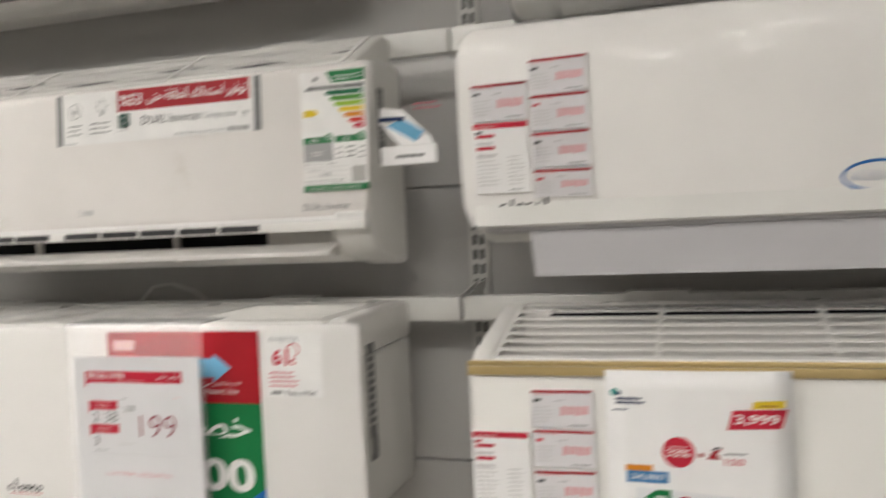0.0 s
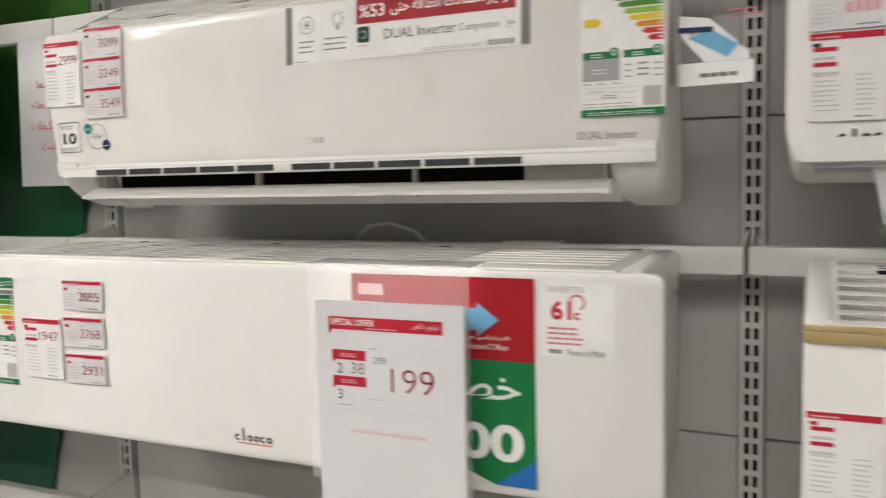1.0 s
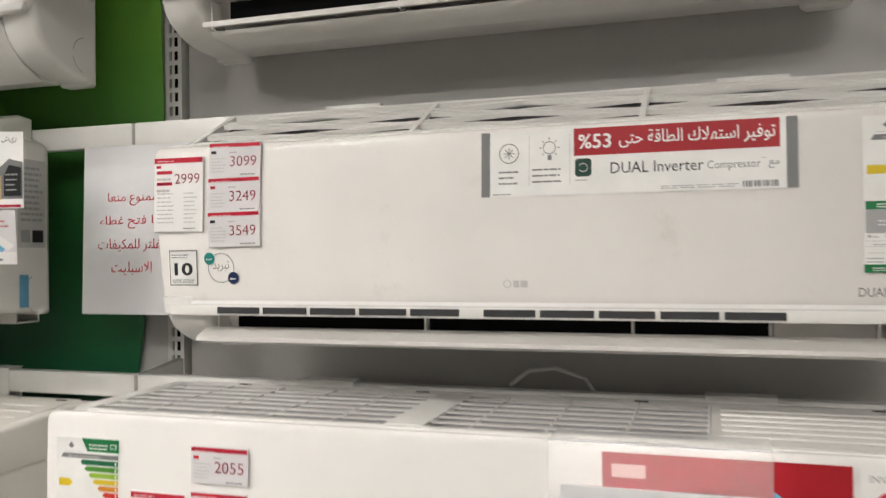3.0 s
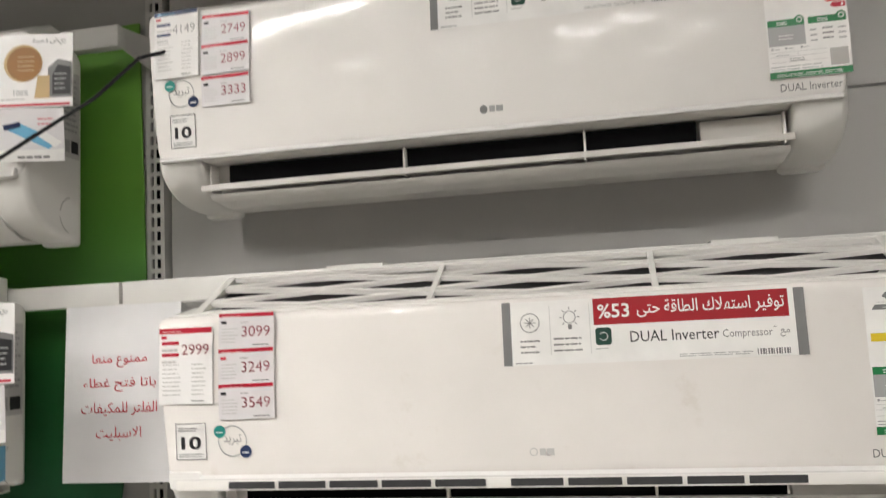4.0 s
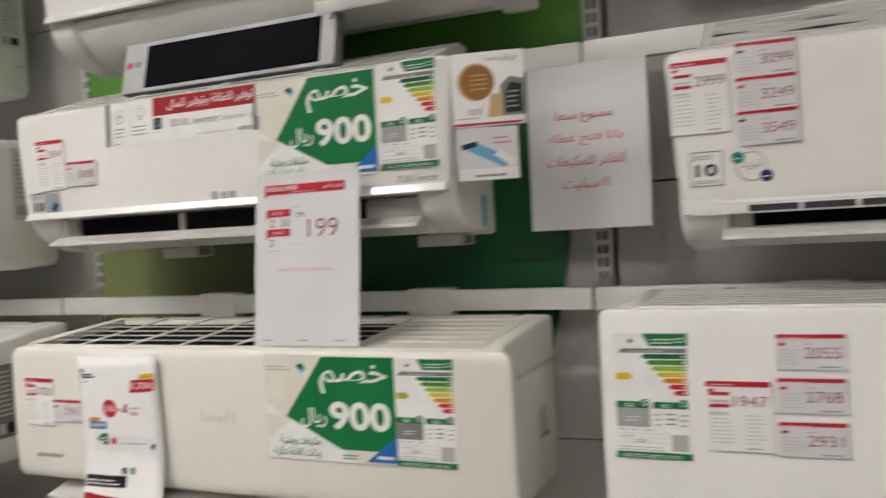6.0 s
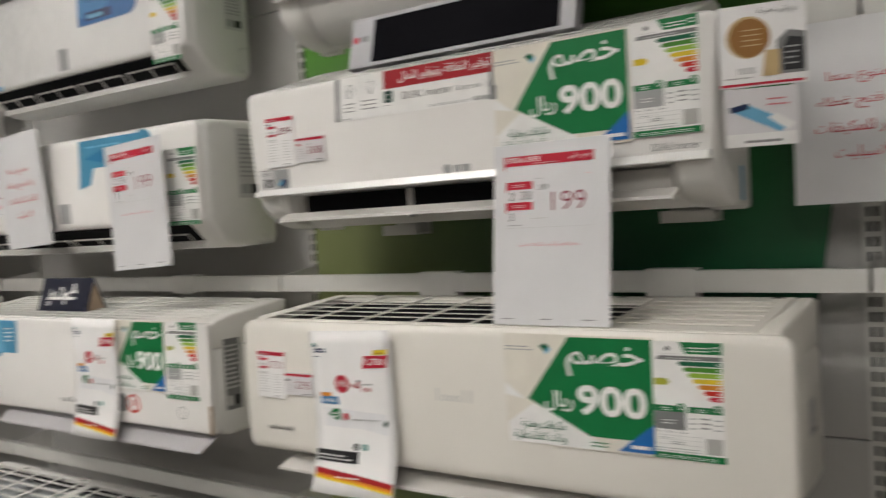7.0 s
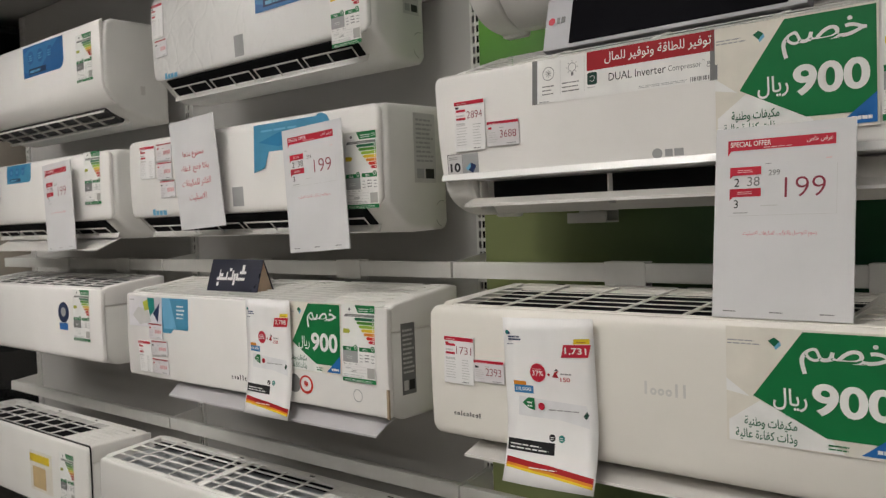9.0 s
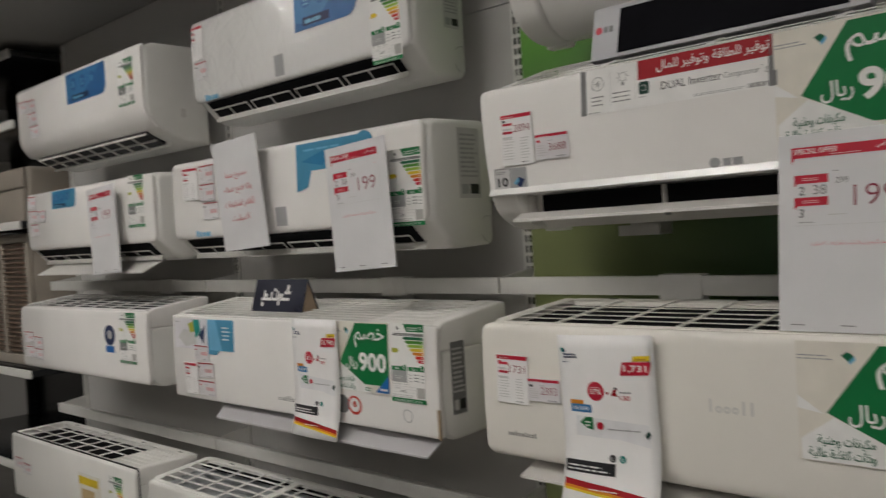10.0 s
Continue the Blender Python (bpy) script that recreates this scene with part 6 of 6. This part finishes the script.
# nearest bay
price_card(0.074, 1.511, GLO, 0.076, 0.05, "")
price_card(0.074, 1.415, GLO, 0.076, 0.0955, "")
for zz in (1.541, 1.494, 1.4455):
    price_card(0.154, zz, GLO, 0.076, 0.047, "")
price_card(0.154, 1.407, GLO, 0.076, 0.038, "")
stroke_mark(GLO, "black", "clocil", 0.104, 1.391, 0.07, 0.015, "black maker's mark")
mark(GLO, "maker_mark", (("blue", "disc", .5, .5, .5, .5), ("white", "disc", .5, .5, .46, .4), ("blue", "bar", .15, .36, .6, .66), ("scarlet", "bar", .63, .36, .85, .66)), 0.526, 1.392, 0.085, 0.04, "blue oval maker's mark")
price_card(0.155, 1.121, GOL, 0.076, 0.048, "")
price_card(0.156, 1.073, GOL, 0.076, 0.047, "")
price_card(0.157, 1.022, GOL, 0.076, 0.047, "")
price_card(0.078, 1.018, GOL, 0.073, 0.098, "")
leaflet(0.247, -0.352, 0.905, 0.208, 0.29, "3,999", "33%", "24,000", bend=0.006)

# sheets hung beside the units
notice(-1.35, -0.108, 1.362, 0.207, 0.283, tip=-2)


def flag_cards(x, y, z):
    """Two small photo cards that stick out past a unit's end."""
    t = thing("photo_card", (x, y, z), "small white photo card with a round brown picture", "photo card", "photo cards", turn=Matrix.Rotation(radians(12), 4, "Z"))
    part("card", cube(0, 0.112, -0.001, 0.001, 0.082, 0.195, bev=0.0004, seg=1), PAPER, t)
    s = Sheet()
    s.rect("red", 0, 0.084, 0.108, 0.0875, 1)
    s.disc("tan", 0.038, 0.15, 0.029, 1, 24)
    s.disc("brown", 0.040, 0.149, 0.0265, 2, 24)
    for k in range(4):
        s.rect("tan", 0.03, 0.138 + k * 0.007, 0.055, 0.1395 + k * 0.007, 3)
    s.poly("grey", [(0.075, 0.096), (0.111, 0.096), (0.111, 0.15), (0.09, 0.155), (0.075, 0.142)], 1)
    s.poly("black", [(0.082, 0.1), (0.109, 0.1), (0.109, 0.142), (0.09, 0.146), (0.082, 0.13)], 2)
    s.bars("mid", 0.085, 0.108, 0.105, 0.138, 4, 3, 9, fill=0.3)
    s.poly("tan", [(0.055, 0.095), (0.078, 0.095), (0.078, 0.13), (0.06, 0.13)], 2)
    s.text("black", arabic("ريش ذهبية"), 0.102, 0.177, 0.012, 1, "r", width=0.05)
    s.text("grey", "100%", 0.024, 0.1, 0.009, 1, "l", width=0.022)
    s.bars("mid", 0.006, 0.094, 0.045, 0.0975, 1, 1, 4)
    s.lay(t, lambda u, v, l: (u, -0.001 - l, v))
    u2 = thing("photo_card", (x, y, z), "small pale photo card with a blue remote control picture", "photo card", "photo cards", turn=Matrix.Rotation(radians(16), 4, "Z") @ Matrix.Rotation(radians(5), 4, "X"))
    part("card", cube(0.004, 0.098, -0.001, 0.001, 0.0, 0.08, bev=0.0004, seg=1), GREYPAPER, u2)
    s = Sheet()
    s.poly("sky", [(0.012, 0.05), (0.03, 0.06), (0.09, 0.03), (0.075, 0.018)], 1)
    s.poly("navy", [(0.01, 0.055), (0.035, 0.06), (0.035, 0.052), (0.012, 0.047)], 2)
    s.poly("white", [(0.06, 0.038), (0.085, 0.02), (0.095, 0.028), (0.07, 0.045)], 3)
    s.rect("white", 0.005, 0.0, 0.097, 0.018, 1)
    s.bars("grey", 0.03, 0.005, 0.08, 0.012, 1, 2, 3)
    s.bars("rose", 0.06, 0.055, 0.09, 0.07, 2, 1, 4, fill=0.3)
    s.lay(u2, lambda u, v, l: (u, -0.001 - l, v))


flag_cards(-1.404, -0.311, 1.449)
flag_cards(-1.346, -0.264, 1.855)
u2 = thing("photo_card", (-0.066, -0.245, 1.463), "small pale photo card with a blue remote control picture", "photo card", "photo cards", turn=Matrix.Rotation(radians(-6), 4, "Z"))
part("card", cube(0, 0.085, -0.001, 0.001, 0.0, 0.026, bev=0.0004, seg=1), PAPER, u2)
bm = bmesh.new()
bm.faces.new([bm.verts.new((a, 0, b)) for a, b in ((0.0, 0.06), (0.0, 0.082), (0.035, 0.076), (0.078, 0.036), (0.082, 0.0265), (0.03, 0.0265))])
part("cutout", bm, PAPER, u2, "cut-out picture of a remote control", smooth=0)
s = Sheet()
s.poly("sky", [(0.012, 0.055), (0.035, 0.064), (0.068, 0.044), (0.056, 0.03)], 1)
s.poly("navy", [(0.0, 0.062), (0.0, 0.068), (0.04, 0.066), (0.04, 0.06)], 2)
s.bars("grey", 0.025, 0.009, 0.07, 0.018, 1, 1, 3)
s.bars("rose", 0.055, 0.075, 0.1, 0.088, 2, 1, 4, fill=0.3)
s.lay(u2, lambda u, v, l: (u, -0.0012 - l, v))
side_label(LGB, -0.215, -0.19, 1.47, 1.58, inset=0.012)
side_label(LGC, -0.178, -0.118, 1.475, 1.622, False, inset=0.012)
side_label(LGD, -0.16, -0.115, 1.885, 2.03, False, inset=0.012)

# black glass panel lying on the green bay's unit
side_print(LGC, 0.012, (("arc", -0.132, 1.398, 0.034, 120, 240), ("tape", -0.176, -0.156, 1.376, 1.43)))
side_print(LGD, 0.012, (("arc", -0.135, 1.79, 0.03, 100, 170), ("arc", -0.135, 1.79, 0.03, 190, 255)))
side_print(WNA, 0.003, (("arc", -0.085, 1.79, 0.022, 70, 150), ("arc", -0.085, 1.772, 0.022, 190, 260)))
side_print(WNB, 0.003, (("arc", -0.088, 1.385, 0.022, 70, 150), ("arc", -0.088, 1.367, 0.022, 190, 260)))
side_label(ZAM, -0.215, -0.165, 1.02, 1.075, False, inset=0.018)

pan = thing("display_screen", (-2.135, -0.245, 1.673), "silver-framed black glass screen leaning on a unit's top", "display screen", turn=Matrix.Rotation(radians(-14), 4, "X"))
part("frame", cube(0, 0.485, 0, 0.03, 0, 0.105, bev=0.004), SILVER, pan, "silver plastic frame")
part("screen", cube(0.058, 0.455, -0.0015, 0.001, 0.008, 0.094, bev=0.0006, seg=1), SCREEN, pan, "dark glass face")
s = Sheet()
s.disc("red", 0.016, 0.058, 0.0075, 1, 16)
s.rect("grey", 0.027, 0.052, 0.034, 0.064, 1)
s.rect("grey", 0.037, 0.052, 0.046, 0.064, 1)
s.lay(pan, lambda u, v, l: (u, -0.0005 - l, v))

# cables, and a carton on the top unit
lone("power_cable", tube([(-1.04, -0.12, 2.05), (-1.10, -0.2, 2.02), (-1.13, -0.235, 2.0), (-1.19, -0.255, 1.94), (-1.285, -0.27, 1.885), (-1.36, -0.275, 1.845), (-1.44, -0.285, 1.815), (-1.53, -0.29, 1.785), (-1.62, -0.27, 1.765), (-1.68, -0.2, 1.752)], 0.003), BLACK, "thin black power cable slung between two units", "cable")
lone("power_cable", tube([(-1.06, -0.03, 2.17), (-1.0, -0.06, 2.185), (-0.93, -0.06, 2.188), (-0.88, -0.04, 2.18)], 0.003), BLACK, "short black cable on top of a unit", "cable")
lone("power_cable", tube([(-0.62, -0.06, 1.262), (-0.59, -0.07, 1.285), (-0.55, -0.07, 1.29), (-0.51, -0.06, 1.275), (-0.5, -0.03, 1.25)], 0.003), SIDE, "loop of white cable behind a unit", "cable")
car = thing("carton", (-0.6, -0.02, 2.145), "brown cardboard carton lying on the top unit", "carton")
part("box", cube(-0.29, 0.29, -0.13, 0.04, 0, 0.16, bev=0.003), KRAFT, car)
part("tape", cube(-0.2905, 0.2905, -0.131, -0.129, 0.06, 0.1), PAPER, car, "pale sealing tape")

# beyond the display wall: dark shelf with a window unit
sh = thing("open_shelf", (-5.75, 0.1, 0), "black open shelf with white-edged boards", "shelf")
part("back", cube(-0.7, 0.7, 0.25, 0.27, 0, 2.3), BLACK, sh, "dark back")
for zz in (0.42, 0.85, 1.5, 1.935, 2.24):
    part("board", cube(-0.7, 0.7, -0.28, 0.2495, zz, zz + 0.03, bev=0.003), BLACK, sh, "black shelf board")
    part("edge_strip", cube(-0.7, 0.7, -0.292, -0.2805, zz - 0.004, zz + 0.032, bev=0.002), RAIL, sh, "white price strip along the board")
for xx in (-0.69, 0.66):
    part("post", cube(xx, xx + 0.03, 0.2, 0.25, 0, 2.3, bev=0.002), BLACK, sh)
win = thing("window_air_conditioner", (-5.5, -0.12, 0.881), "beige window air conditioner with brown louvres", "air conditioner")
part("casing", cube(-0.33, 0.33, 0.02, 0.4, 0, 0.6, bev=0.01), BEIGE, win)
part("front_frame", cube(-0.33, 0.33, 0, 0.02, 0, 0.045, bev=0.005), BEIGE, win)
part("front_frame", cube(-0.33, 0.33, 0, 0.02, 0.56, 0.6, bev=0.005), BEIGE, win)
for xx in (-0.33, -0.02, 0.29):
    part("front_frame", cube(xx, xx + 0.04, 0, 0.02, 0.0455, 0.5595, bev=0.005), BEIGE, win)
me = finish(cube(-0.289, 0.289, 0.002, 0.018, -0.003, 0.003, bev=0.001, seg=1), "louvre", LOUVRE)
for k in range(24):
    ob = part("louvre", me, LOUVRE, win)
    ob.matrix_local = Matrix.Translation((0, 0.002, 0.057 + k * 0.0214)) @ Matrix.Rotation(radians(25), 4, "X")
drum = thing("window_air_conditioner", (-5.5, -0.12, 1.5325), "beige boxed air conditioner with a plain front, on a shelf", "air conditioner")
part("casing", cube(-0.33, 0.33, 0.02, 0.36, 0, 0.25, bev=0.02, seg=3), BEIGE, drum)
part("front_panel", cube(-0.325, 0.325, 0, 0.0195, 0.004, 0.15, bev=0.008, seg=3), BEIGE, drum, "plain front panel below a seam")
part("front_panel", cube(-0.325, 0.325, 0.004, 0.0195, 0.156, 0.245, bev=0.008, seg=3), BEIGE, drum, "plain front panel above a seam")
